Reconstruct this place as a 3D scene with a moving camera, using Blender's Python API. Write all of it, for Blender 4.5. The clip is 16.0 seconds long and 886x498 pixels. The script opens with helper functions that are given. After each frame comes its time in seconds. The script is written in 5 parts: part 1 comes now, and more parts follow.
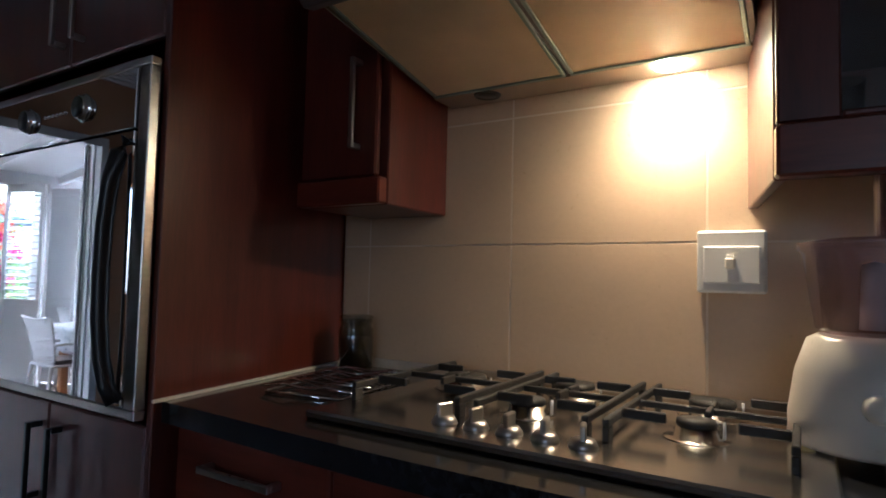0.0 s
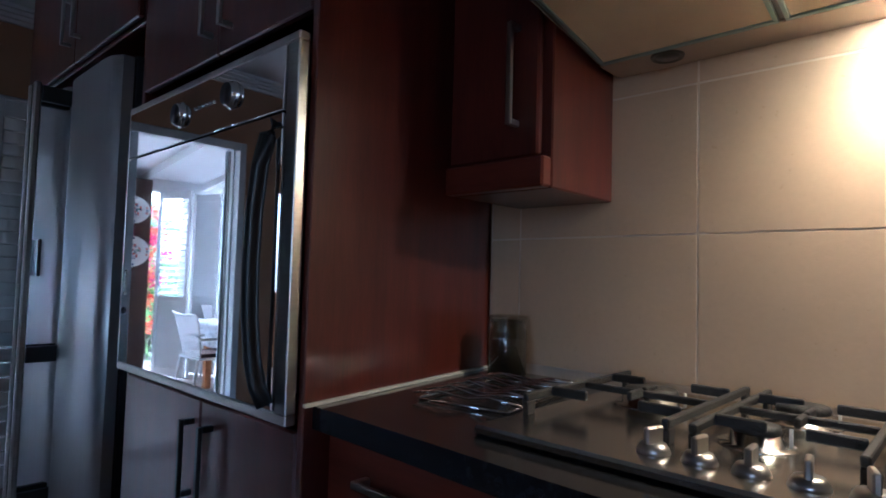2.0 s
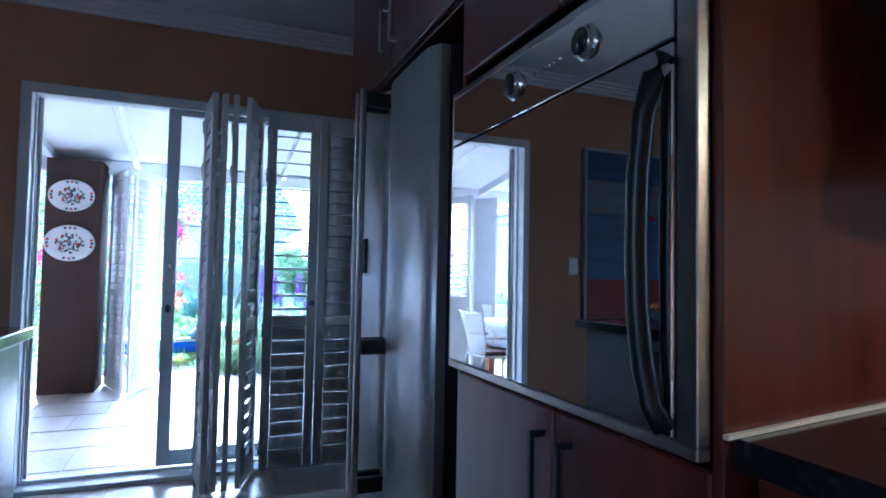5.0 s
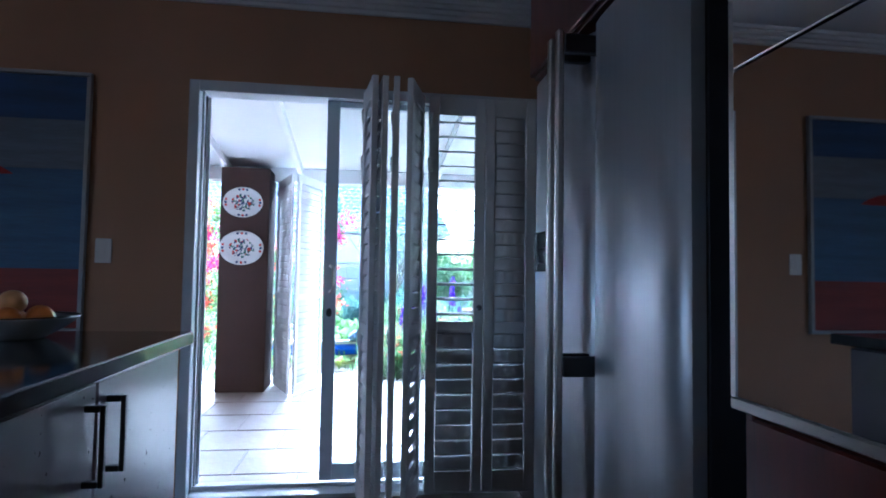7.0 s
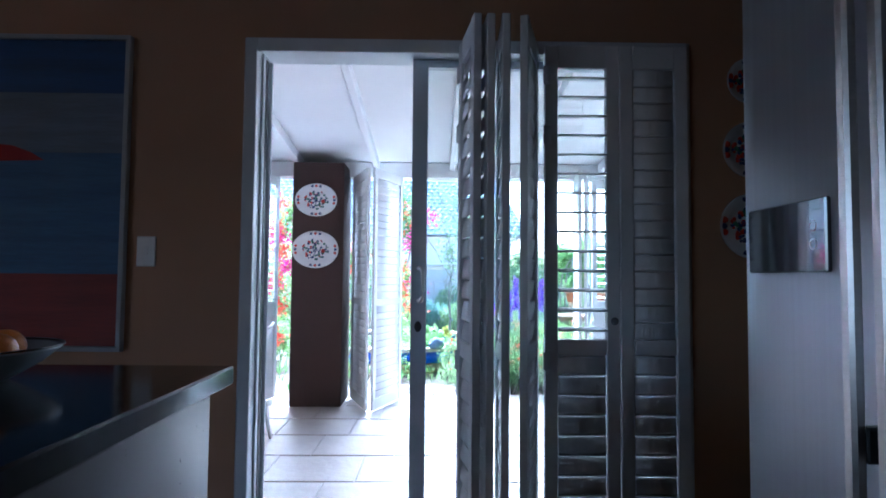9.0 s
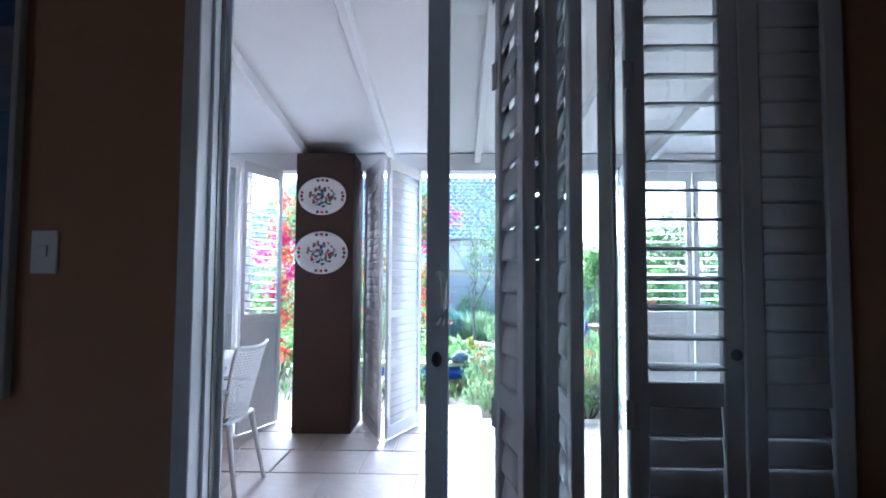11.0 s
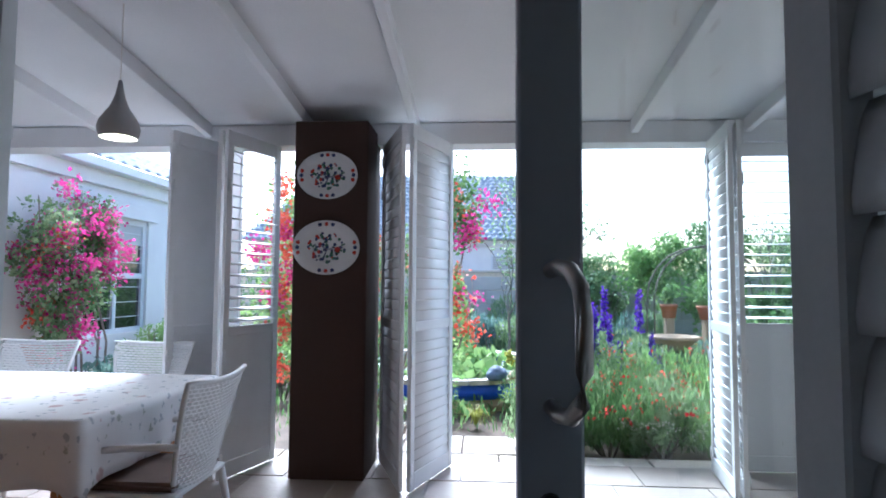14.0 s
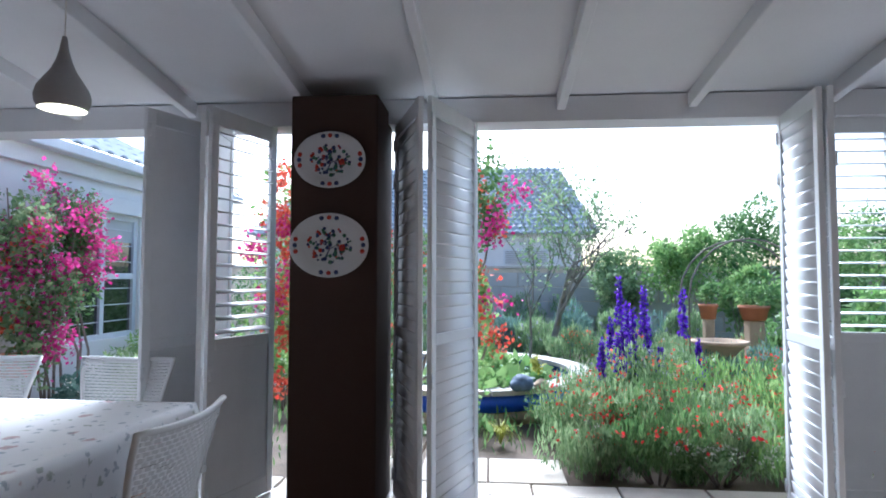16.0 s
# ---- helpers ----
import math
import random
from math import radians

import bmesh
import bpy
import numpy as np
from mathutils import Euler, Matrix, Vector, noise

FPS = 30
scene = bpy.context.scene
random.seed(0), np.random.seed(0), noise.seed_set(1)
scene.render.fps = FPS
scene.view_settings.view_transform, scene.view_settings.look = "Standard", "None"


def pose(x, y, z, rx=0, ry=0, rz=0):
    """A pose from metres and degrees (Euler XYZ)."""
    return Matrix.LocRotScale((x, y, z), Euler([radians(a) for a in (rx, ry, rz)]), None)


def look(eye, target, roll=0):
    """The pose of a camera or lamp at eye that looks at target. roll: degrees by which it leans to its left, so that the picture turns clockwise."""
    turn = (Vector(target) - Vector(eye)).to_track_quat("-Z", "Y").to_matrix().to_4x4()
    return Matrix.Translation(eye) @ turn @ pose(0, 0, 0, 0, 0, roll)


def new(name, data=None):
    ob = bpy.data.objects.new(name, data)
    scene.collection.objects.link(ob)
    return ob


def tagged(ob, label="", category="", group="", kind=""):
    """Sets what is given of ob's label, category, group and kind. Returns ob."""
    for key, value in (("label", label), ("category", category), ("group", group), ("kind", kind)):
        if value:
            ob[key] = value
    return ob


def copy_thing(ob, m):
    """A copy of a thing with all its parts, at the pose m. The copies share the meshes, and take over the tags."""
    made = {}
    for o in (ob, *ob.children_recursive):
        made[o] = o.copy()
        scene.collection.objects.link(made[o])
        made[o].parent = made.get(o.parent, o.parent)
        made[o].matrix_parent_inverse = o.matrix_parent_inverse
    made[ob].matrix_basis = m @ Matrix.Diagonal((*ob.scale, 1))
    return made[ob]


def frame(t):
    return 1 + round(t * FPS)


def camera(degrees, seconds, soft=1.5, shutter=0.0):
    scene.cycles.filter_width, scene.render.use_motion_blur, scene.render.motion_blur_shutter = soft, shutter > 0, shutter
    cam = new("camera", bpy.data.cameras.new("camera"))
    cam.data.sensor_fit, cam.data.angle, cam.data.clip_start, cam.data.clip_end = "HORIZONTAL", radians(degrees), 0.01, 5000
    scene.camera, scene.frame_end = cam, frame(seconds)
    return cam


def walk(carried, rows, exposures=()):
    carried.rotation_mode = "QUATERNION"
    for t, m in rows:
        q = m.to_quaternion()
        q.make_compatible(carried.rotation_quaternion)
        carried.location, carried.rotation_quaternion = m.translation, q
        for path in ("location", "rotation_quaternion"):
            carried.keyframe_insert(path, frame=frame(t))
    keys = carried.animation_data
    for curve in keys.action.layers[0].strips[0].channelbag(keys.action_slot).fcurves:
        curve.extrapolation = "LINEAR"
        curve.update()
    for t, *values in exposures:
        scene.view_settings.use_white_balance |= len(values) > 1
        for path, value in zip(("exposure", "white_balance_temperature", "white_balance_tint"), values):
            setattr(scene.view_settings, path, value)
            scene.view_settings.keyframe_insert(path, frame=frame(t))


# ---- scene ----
cam = camera(74.6, 16.0, soft=1.8)
PATH = [
    (0, (0.118, 1.47, 1.14), (-0.937, 3.165, 1.246), 1.4),
    (0.5, (0.072, 1.475, 1.132), (-1.026, 3.143, 1.245), 1.5),
    (1, (0.03, 1.495, 1.131), (-1.133, 3.118, 1.241), 1.6),
    (1.5, (-0.005, 1.518, 1.133), (-1.252, 3.078, 1.239), 1.7),
    (2, (-0.058, 1.537, 1.125), (-1.416, 3.002, 1.226), 1.6),
    (2.5, (-0.099, 1.555, 1.122), (-1.568, 2.909, 1.222), 1.5),
    (3, (-0.137, 1.569, 1.112), (-1.725, 2.781, 1.211), 1.6),
    (3.5, (-0.173, 1.578, 1.105), (-1.852, 2.661, 1.204), 1.5),
    (4, (-0.223, 1.57, 1.096), (-1.982, 2.518, 1.188), 1.4),
    (4.5, (-0.288, 1.541, 1.098), (-2.095, 2.393, 1.186), 1.2),
    (7, (-0.828, 1.495, 1.073), (-2.807, 1.768, 1.167), 0.9),
    (7.5, (-1.005, 1.477, 1.075), (-2.994, 1.662, 1.172), 0.7),
    (8, (-1.17, 1.452, 1.074), (-3.165, 1.562, 1.168), 0.6),
    (8.5, (-1.344, 1.408, 1.084), (-3.341, 1.468, 1.179), 0.6),
    (9, (-1.498, 1.399, 1.078), (-3.495, 1.425, 1.176), 0.5),
    (9.5, (-1.671, 1.4, 1.098), (-3.668, 1.403, 1.195), 0.4),
    (12, (-2.576, 1.353, 1.091), (-4.57, 1.271, 1.21), 0.4),
    (12.5, (-2.753, 1.316, 1.106), (-4.747, 1.221, 1.219), 0.4),
    (13, (-2.941, 1.268, 1.108), (-4.935, 1.169, 1.222), 0.4),
    (13.5, (-3.103, 1.268, 1.088), (-5.096, 1.16, 1.214), 0.5),
    (14, (-3.274, 1.264, 1.101), (-5.266, 1.133, 1.222), 0.4),
    (14.5, (-3.410, 1.222, 1.114), (-5.401, 1.071, 1.236), 0.5),
    (15, (-3.562, 1.162, 1.141), (-5.553, 1.001, 1.246), 0.4),
    (15.5, (-3.686, 1.167, 1.156), (-5.677, 0.998, 1.25), 0.3),
    (16, (-3.847, 1.146, 1.152), (-5.838, 0.983, 1.253), 0.1),
]
EXPO = [(0, 2.75, 4800, 10), (2.5, 3.2, 4200, 9), (4.5, 3.45, 4100, 8), (7, 3.3, 4350, 9), (9.5, 2.8, 4550, 10), (12, 2.25, 4850, 10), (13.5, 1.6, 5000, 10), (14.5, 1.4, 5100, 9), (16, 1.05, 5150, 9)]
walk(cam, [(t, look(eye, target, roll)) for t, eye, target, roll in PATH], EXPO)

# world and lights
world = bpy.data.worlds.new("world")
scene.world = world
world.use_nodes = True
wn = world.node_tree
sky = wn.nodes.new("ShaderNodeTexSky")
sky.sky_type, sky.sun_disc, sky.sun_elevation, sky.sun_rotation = "NISHITA", False, radians(39), radians(-98)
sky.air_density, sky.dust_density, sky.ozone_density = 1.0, 3.5, 1.0
wn.links.new(sky.outputs[0], wn.nodes["Background"].inputs[0])
wn.nodes["Background"].inputs[1].default_value = 0.15
sun = new("sun", bpy.data.lights.new("sun", "SUN"))
sun.data.energy, sun.data.angle, sun.data.color = 4.9, radians(28), (1.0, 0.96, 0.9)
sun.matrix_world = look((-18, -2.5, 15), (0, 0, 0))
hood_lamp = new("hood_lamp_light", bpy.data.lights.new("hood_lamp_light", "SPOT"))
hood_lamp.data.energy, hood_lamp.data.color, hood_lamp.data.spot_size, hood_lamp.data.spot_blend = 1.9, (1.0, 0.66, 0.33), radians(150), 1.0
hood_lamp.data.shadow_soft_size = 0.025
hood_lamp.matrix_world = look((-0.10, 2.64, 1.545), (-0.12, 2.60, 0.9))
# weak warm fill added for the kitchen, placed at an assumed, unseen south window
south_fill = new("window_light_south", bpy.data.lights.new("window_light_south", "AREA"))
south_fill.data.shape, south_fill.data.size, south_fill.data.size_y = "RECTANGLE", 1.9, 1.15
south_fill.data.energy, south_fill.data.color = 1.0, (1.0, 0.93, 0.85)
south_fill.matrix_world = look((1.6, -3.28, 1.5), (1.0, 0, 1.2))
bulb_light = new("pendant_light", bpy.data.lights.new("pendant_light", "POINT"))
bulb_light.data.energy, bulb_light.data.color, bulb_light.data.shadow_soft_size = 2.5, (1.0, 0.85, 0.5), 0.03
bulb_light.location = (-5.82, -0.41, 1.85)


# materials
def srgb(h):
    return tuple(((int(h[i:i + 2], 16) / 255 + 0.055) / 1.055) ** 2.4 if int(h[i:i + 2], 16) > 10 else int(h[i:i + 2], 16) / 3294 for i in (0, 2, 4)) + (1,)


def mat(name, color, rough=0.5, metal=0.0, vary=0.15, scale=8.0, bump=0.0, bscale=60.0, grain=None, each=0.0, spec=0.5, coat=0.0, trans=0.0, emit=0.0):
    m = bpy.data.materials.new(name)
    m.use_nodes = True
    n, l = m.node_tree.nodes, m.node_tree.links
    p = n["Principled BSDF"]
    c = color if len(color) == 4 else (*color, 1)
    p.inputs["Roughness"].default_value, p.inputs["Metallic"].default_value = rough, metal
    p.inputs["Specular IOR Level"].default_value = spec
    p.inputs["Coat Weight"].default_value = coat
    p.inputs["Coat Roughness"].default_value = 0.1
    p.inputs["Transmission Weight"].default_value = trans
    tc = n.new("ShaderNodeTexCoord")
    mp = n.new("ShaderNodeMapping")
    l.new(tc.outputs["Object"], mp.inputs[0])
    if grain:
        mp.inputs["Scale"].default_value = grain
    big, fine = n.new("ShaderNodeTexNoise"), n.new("ShaderNodeTexNoise")
    for q, sc, d in ((big, scale, 3), (fine, bscale, 4)):
        q.inputs["Scale"].default_value, q.inputs["Detail"].default_value = sc, d
        l.new(mp.outputs[0], q.inputs["Vector"])
    mix = n.new("ShaderNodeMath")
    mix.operation = "MULTIPLY_ADD"
    l.new(big.outputs[0], mix.inputs[0])
    mix.inputs[1].default_value = 0.65
    m2 = n.new("ShaderNodeMath")
    m2.operation = "MULTIPLY"
    l.new(fine.outputs[0], m2.inputs[0])
    m2.inputs[1].default_value = 0.35
    l.new(m2.outputs[0], mix.inputs[2])
    val = mix.outputs[0]
    if each:
        info = n.new("ShaderNodeObjectInfo")
        a = n.new("ShaderNodeMath")
        a.operation = "MULTIPLY_ADD"
        l.new(info.outputs["Random"], a.inputs[0])
        a.inputs[1].default_value = each
        l.new(val, a.inputs[2])
        val = a.outputs[0]
    ramp = n.new("ShaderNodeMapRange")
    l.new(val, ramp.inputs[0])
    ramp.inputs[1].default_value, ramp.inputs[2].default_value = 0.3, 0.7 + each
    ramp.inputs[3].default_value, ramp.inputs[4].default_value = 1 - vary, 1 + vary
    col = n.new("ShaderNodeVectorMath")
    col.operation = "SCALE"
    col.inputs[0].default_value = c[:3]
    l.new(ramp.outputs[0], col.inputs["Scale"])
    l.new(col.outputs[0], p.inputs["Base Color"])
    if rough > 0.08:
        rr = n.new("ShaderNodeMapRange")
        l.new(fine.outputs[0], rr.inputs[0])
        rr.inputs[3].default_value, rr.inputs[4].default_value = rough * 0.8, min(1, rough * 1.2)
        l.new(rr.outputs[0], p.inputs["Roughness"])
    if bump:
        b = n.new("ShaderNodeBump")
        b.inputs["Strength"].default_value, b.inputs["Distance"].default_value = min(1, bump), 0.004
        l.new(fine.outputs[0], b.inputs["Height"])
        l.new(b.outputs[0], p.inputs["Normal"])
    if emit:
        p.inputs["Emission Color"].default_value, p.inputs["Emission Strength"].default_value = c, emit
    return m


def island(name, a, b, rough=0.6, trans=0.4):
    """Leaf material: colour between a and b by island."""
    m = bpy.data.materials.new(name)
    m.use_nodes = True
    n, l = m.node_tree.nodes, m.node_tree.links
    p = n["Principled BSDF"]
    g = n.new("ShaderNodeNewGeometry")
    mx = n.new("ShaderNodeMix")
    mx.data_type = "RGBA"
    l.new(g.outputs["Random Per Island"], mx.inputs[0])
    mx.inputs[6].default_value, mx.inputs[7].default_value = (*a, 1), (*b, 1)
    l.new(mx.outputs[2], p.inputs["Base Color"])
    p.inputs["Roughness"].default_value = rough
    p.inputs["Specular IOR Level"].default_value = 0.25
    t = n.new("ShaderNodeBsdfTranslucent")
    l.new(mx.outputs[2], t.inputs[0])
    ms = n.new("ShaderNodeMixShader")
    ms.inputs[0].default_value = trans
    l.new(p.outputs[0], ms.inputs[1])
    l.new(t.outputs[0], ms.inputs[2])
    l.new(ms.outputs[0], n["Material Output"].inputs[0])
    return m


oven_glass = mat("mirror_black_glass", (0.02, 0.022, 0.026), 0.02, vary=0.03, spec=0.8)
oven_glass.node_tree.nodes["Principled BSDF"].inputs["IOR"].default_value = 4.5
oven_glass.node_tree.nodes["Principled BSDF"].inputs["Specular IOR Level"].default_value = 1.0
M = dict(
    oven_glass=oven_glass,
    cherry=mat("cherry_wood", (0.095, 0.018, 0.011), 0.36, vary=0.4, scale=3, bscale=30, grain=(6, 6, 0.7), spec=0.5, coat=0.55),
    cherry_h=mat("cherry_wood_across", (0.13, 0.026, 0.014), 0.32, vary=0.35, scale=3, bscale=30, grain=(0.7, 6, 6), coat=0.15),
    steel=mat("brushed_steel", (0.55, 0.54, 0.52), 0.3, 1.0, vary=0.08, scale=4, bscale=120, grain=(0.4, 1, 30)),
    steel_h=mat("brushed_steel_hob", (0.55, 0.52, 0.48), 0.2, 1.0, vary=0.08, scale=4, bscale=120, grain=(1, 25, 25)),
    fridge=mat("fridge_steel", (0.62, 0.64, 0.68), 0.42, 0.78, vary=0.05, scale=3, bscale=150, grain=(30, 1, 0.3)),
    chrome=mat("chrome", (0.75, 0.75, 0.75), 0.12, 1.0, vary=0.03),
    satin=mat("satin_nickel", (0.5, 0.48, 0.45), 0.3, 1.0, vary=0.05),
    black_glass=mat("black_glass", (0.012, 0.012, 0.014), 0.03, vary=0.05, spec=1.0, coat=1.0),
    strip=mat("hood_strip_metal", (0.3, 0.24, 0.19), 0.5, 0.3, vary=0.08),
    black=mat("black_plastic", (0.015, 0.015, 0.016), 0.35, vary=0.1),
    iron=mat("cast_iron", (0.03, 0.028, 0.026), 0.5, 0.2, vary=0.2, bump=0.4, bscale=300),
    granite=mat("black_granite", (0.018, 0.018, 0.02), 0.12, vary=0.5, scale=60, bscale=400, coat=0.3),
    tile=mat("cream_tile", (0.57, 0.425, 0.285), 0.3, vary=0.07, scale=5, bscale=90, bump=0.1, each=0.1),
    grout=mat("grout", (0.7, 0.6, 0.48), 0.85, vary=0.1, bump=0.4),
    wall=mat("ochre_wall_paint", (0.42, 0.25, 0.14), 0.85, vary=0.08, scale=2, bump=0.25, bscale=200),
    white=mat("white_ceiling_paint", (0.74, 0.75, 0.77), 0.75, vary=0.05, scale=2, bump=0.15, bscale=90),
    shutter=mat("white_shutter_paint", (0.78, 0.8, 0.82), 0.42, vary=0.05, scale=6, bump=0.1, bscale=120),
    # white aluminium with the door leaf's backlit shade put into the colour
    alu_backlit=mat("white_aluminium_backlit", (0.42, 0.45, 0.5), 0.4, vary=0.04),
    alu=mat("white_aluminium", (0.66, 0.69, 0.72), 0.4, vary=0.04),
    alu_d=mat("grey_aluminium", (0.16, 0.17, 0.19), 0.4, vary=0.06),
    column=mat("brown_column_paint", (0.042, 0.021, 0.016), 0.85, vary=0.12, scale=3, bump=0.3, bscale=150),
    floor_in=mat("kitchen_floor_tile", (0.42, 0.38, 0.33), 0.3, vary=0.12, scale=3, each=0.1),
    slate=mat("stone_floor_tile", (0.30, 0.255, 0.225), 0.42, vary=0.25, scale=4, bump=0.8, bscale=14, each=0.35),
    joint=mat("floor_joint", (0.34, 0.31, 0.28), 0.9, vary=0.1, bump=0.4),
    paver=mat("concrete_paver", (0.55, 0.49, 0.42), 0.85, vary=0.18, scale=5, bump=0.7, bscale=80, each=0.2),
    soil=mat("garden_soil", (0.10, 0.07, 0.045), 0.95, vary=0.4, scale=6, bump=1, bscale=40),
    plaster=mat("white_outside_wall", (0.75, 0.75, 0.74), 0.85, vary=0.06, scale=2, bump=0.3, bscale=60),
    block=mat("grey_garden_wall", (0.50, 0.47, 0.44), 0.9, vary=0.15, scale=3, bump=0.6, bscale=50, each=0.15),
    rooft=mat("grey_roof_tile", (0.36, 0.41, 0.45), 0.7, vary=0.15, scale=4, each=0.2),
    blue=mat("blue_pond_paint", (0.02, 0.09, 0.6), 0.5, vary=0.15),
    sand=mat("sandy_plaster", (0.42, 0.32, 0.2), 0.9, vary=0.2, bump=0.5, bscale=50),
    stone=mat("pale_coping_stone", (0.55, 0.5, 0.44), 0.8, vary=0.15, bump=0.5, bscale=50),
    birdstone=mat("sandstone", (0.42, 0.3, 0.19), 0.85, vary=0.2, bump=0.5, bscale=60),
    water=mat("pond_water", (0.02, 0.04, 0.03), 0.05, vary=0.2, spec=1.0),
    terra=mat("terracotta", (0.5, 0.19, 0.09), 0.8, vary=0.15, bump=0.2),
    rock=mat("blue_grey_rock", (0.12, 0.16, 0.22), 0.8, vary=0.4, bump=1, bscale=20),
    bark=mat("bark", (0.22, 0.18, 0.15), 0.9, vary=0.3, bump=0.8, bscale=40),
    plastic=mat("white_woven_plastic", (0.66, 0.67, 0.68), 0.45, vary=0.04),
    pine=mat("pine_wood", (0.45, 0.2, 0.07), 0.45, vary=0.25, scale=3, bscale=20, grain=(6, 6, 0.7)),
    cushion=mat("brown_cushion", (0.12, 0.08, 0.065), 0.9, vary=0.25, bump=0.4, bscale=200),
    cream=mat("cream_plastic", (0.7, 0.64, 0.55), 0.3, vary=0.03),
    rubber=mat("yellowed_rubber", (0.6, 0.5, 0.25), 0.5, vary=0.05),
    pendant=mat("grey_pendant_metal", (0.36, 0.37, 0.38), 0.5, vary=0.05),
    bulb=mat("lit_bulb", (1.0, 0.85, 0.45), 0.5, vary=0.0, emit=6),
    lampglow=mat("lit_hood_lamp", (1.0, 0.75, 0.4), 0.5, vary=0.0, emit=40),
    filter=mat("hood_grease_filter", (0.55, 0.45, 0.3), 0.5, 0.35, vary=0.15, scale=8, bump=1.0, bscale=500),
    hood=mat("hood_dark_metal", (0.12, 0.12, 0.13), 0.35, 0.7, vary=0.1),
    trimblue=mat("blue_grey_trim", (0.22, 0.3, 0.3), 0.35, 0.6, vary=0.05),
    white_plastic=mat("white_plastic", (0.72, 0.7, 0.66), 0.35, vary=0.03),
    china=mat("white_china", (0.6, 0.61, 0.62), 0.15, vary=0.03),
    china_d=mat("dark_blue_glaze", (0.03, 0.05, 0.14), 0.2, vary=0.2),
    china_r=mat("red_glaze", (0.4, 0.04, 0.03), 0.2, vary=0.2),
    china_g=mat("green_glaze", (0.05, 0.14, 0.1), 0.2, vary=0.2),
    orange=mat("orange_peel", (0.75, 0.24, 0.03), 0.4, vary=0.1, bump=0.4, bscale=150),
    lemon=mat("pale_fruit_skin", (0.7, 0.35, 0.12), 0.4, vary=0.1),
    enamel=mat("dark_rimmed_enamel", (0.35, 0.38, 0.42), 0.2, vary=0.05),
    dark=mat("dark_interior", (0.02, 0.02, 0.025), 0.6, vary=0.2),
    cocoa=mat("dark_jar_filling", (0.05, 0.03, 0.02), 0.8, vary=0.3),
    blind=mat("window_blind", (0.5, 0.52, 0.52), 0.7, vary=0.05),
    iron_gate=mat("black_iron", (0.02, 0.02, 0.02), 0.5, 0.4, vary=0.2),
    island_front=mat("dark_island_lacquer", (0.075, 0.06, 0.07), 0.3, vary=0.12, scale=3, coat=0.2),
)
L = dict(
    green=island("leaf_green", (0.07, 0.16, 0.05), (0.22, 0.34, 0.13)),
    bright=island("leaf_bright_green", (0.16, 0.31, 0.09), (0.38, 0.52, 0.20)),
    grey=island("leaf_grey_green", (0.13, 0.23, 0.10), (0.36, 0.46, 0.24)),
    teal=island("leaf_blue_green", (0.09, 0.18, 0.15), (0.22, 0.33, 0.28)),
    magenta=island("petal_magenta", (0.55, 0.02, 0.2), (0.8, 0.12, 0.42)),
    coral=island("petal_coral", (0.65, 0.06, 0.04), (0.85, 0.24, 0.15)),
    purple=island("petal_purple", (0.06, 0.015, 0.30), (0.2, 0.06, 0.62)),
    red=island("petal_red", (0.6, 0.02, 0.03), (0.85, 0.10, 0.08)),
    lav=island("petal_lavender", (0.3, 0.3, 0.42), (0.45, 0.45, 0.55)),
    yellow=island("leaf_yellow_green", (0.3, 0.34, 0.05), (0.5, 0.48, 0.12)),
    pale=island("petal_white", (0.5, 0.5, 0.4), (0.75, 0.75, 0.68)),
    twig=island("grey_twig", (0.16, 0.15, 0.13), (0.3, 0.28, 0.24), trans=0.0),
)


def glass(name, color=(1, 1, 1), rough=0.0, low=0.05):
    m = bpy.data.materials.new(name)
    m.use_nodes = True
    n, l = m.node_tree.nodes, m.node_tree.links
    t, g, f, mx, k = n.new("ShaderNodeBsdfTransparent"), n.new("ShaderNodeBsdfGlossy"), n.new("ShaderNodeLayerWeight"), n.new("ShaderNodeMixShader"), n.new("ShaderNodeMapRange")
    k.inputs[3].default_value, k.inputs[4].default_value = low, 0.6
    f.inputs[0].default_value = 0.25
    l.new(f.outputs[1], k.inputs[0])
    t.inputs[0].default_value = (*color, 1)
    g.inputs["Roughness"].default_value = rough
    l.new(k.outputs[0], mx.inputs[0])
    l.new(t.outputs[0], mx.inputs[1])
    l.new(g.outputs[0], mx.inputs[2])
    l.new(mx.outputs[0], n["Material Output"].inputs[0])
    return m


M["glass"] = glass("clear_glass", (0.93, 0.96, 0.95))
M["jar_glass"] = glass("jar_glass", (0.7, 0.72, 0.68), 0.03)
M["bowl_plastic"] = glass("clear_lilac_plastic", (0.84, 0.76, 0.82), 0.06, 0.08)


# mesh helpers
def B(bm, x0, y0, z0, x1, y1, z1, m=None):
    v = [bm.verts.new((x, y, z)) for x in (x0, x1) for y in (y0, y1) for z in (z0, z1)]
    fs = [bm.faces.new([v[i] for i in q]) for q in ((0, 1, 3, 2), (4, 6, 7, 5), (0, 4, 5, 1), (2, 3, 7, 6), (0, 2, 6, 4), (1, 5, 7, 3))]
    if m is not None:
        bmesh.ops.transform(bm, matrix=m, verts=v)
    return fs


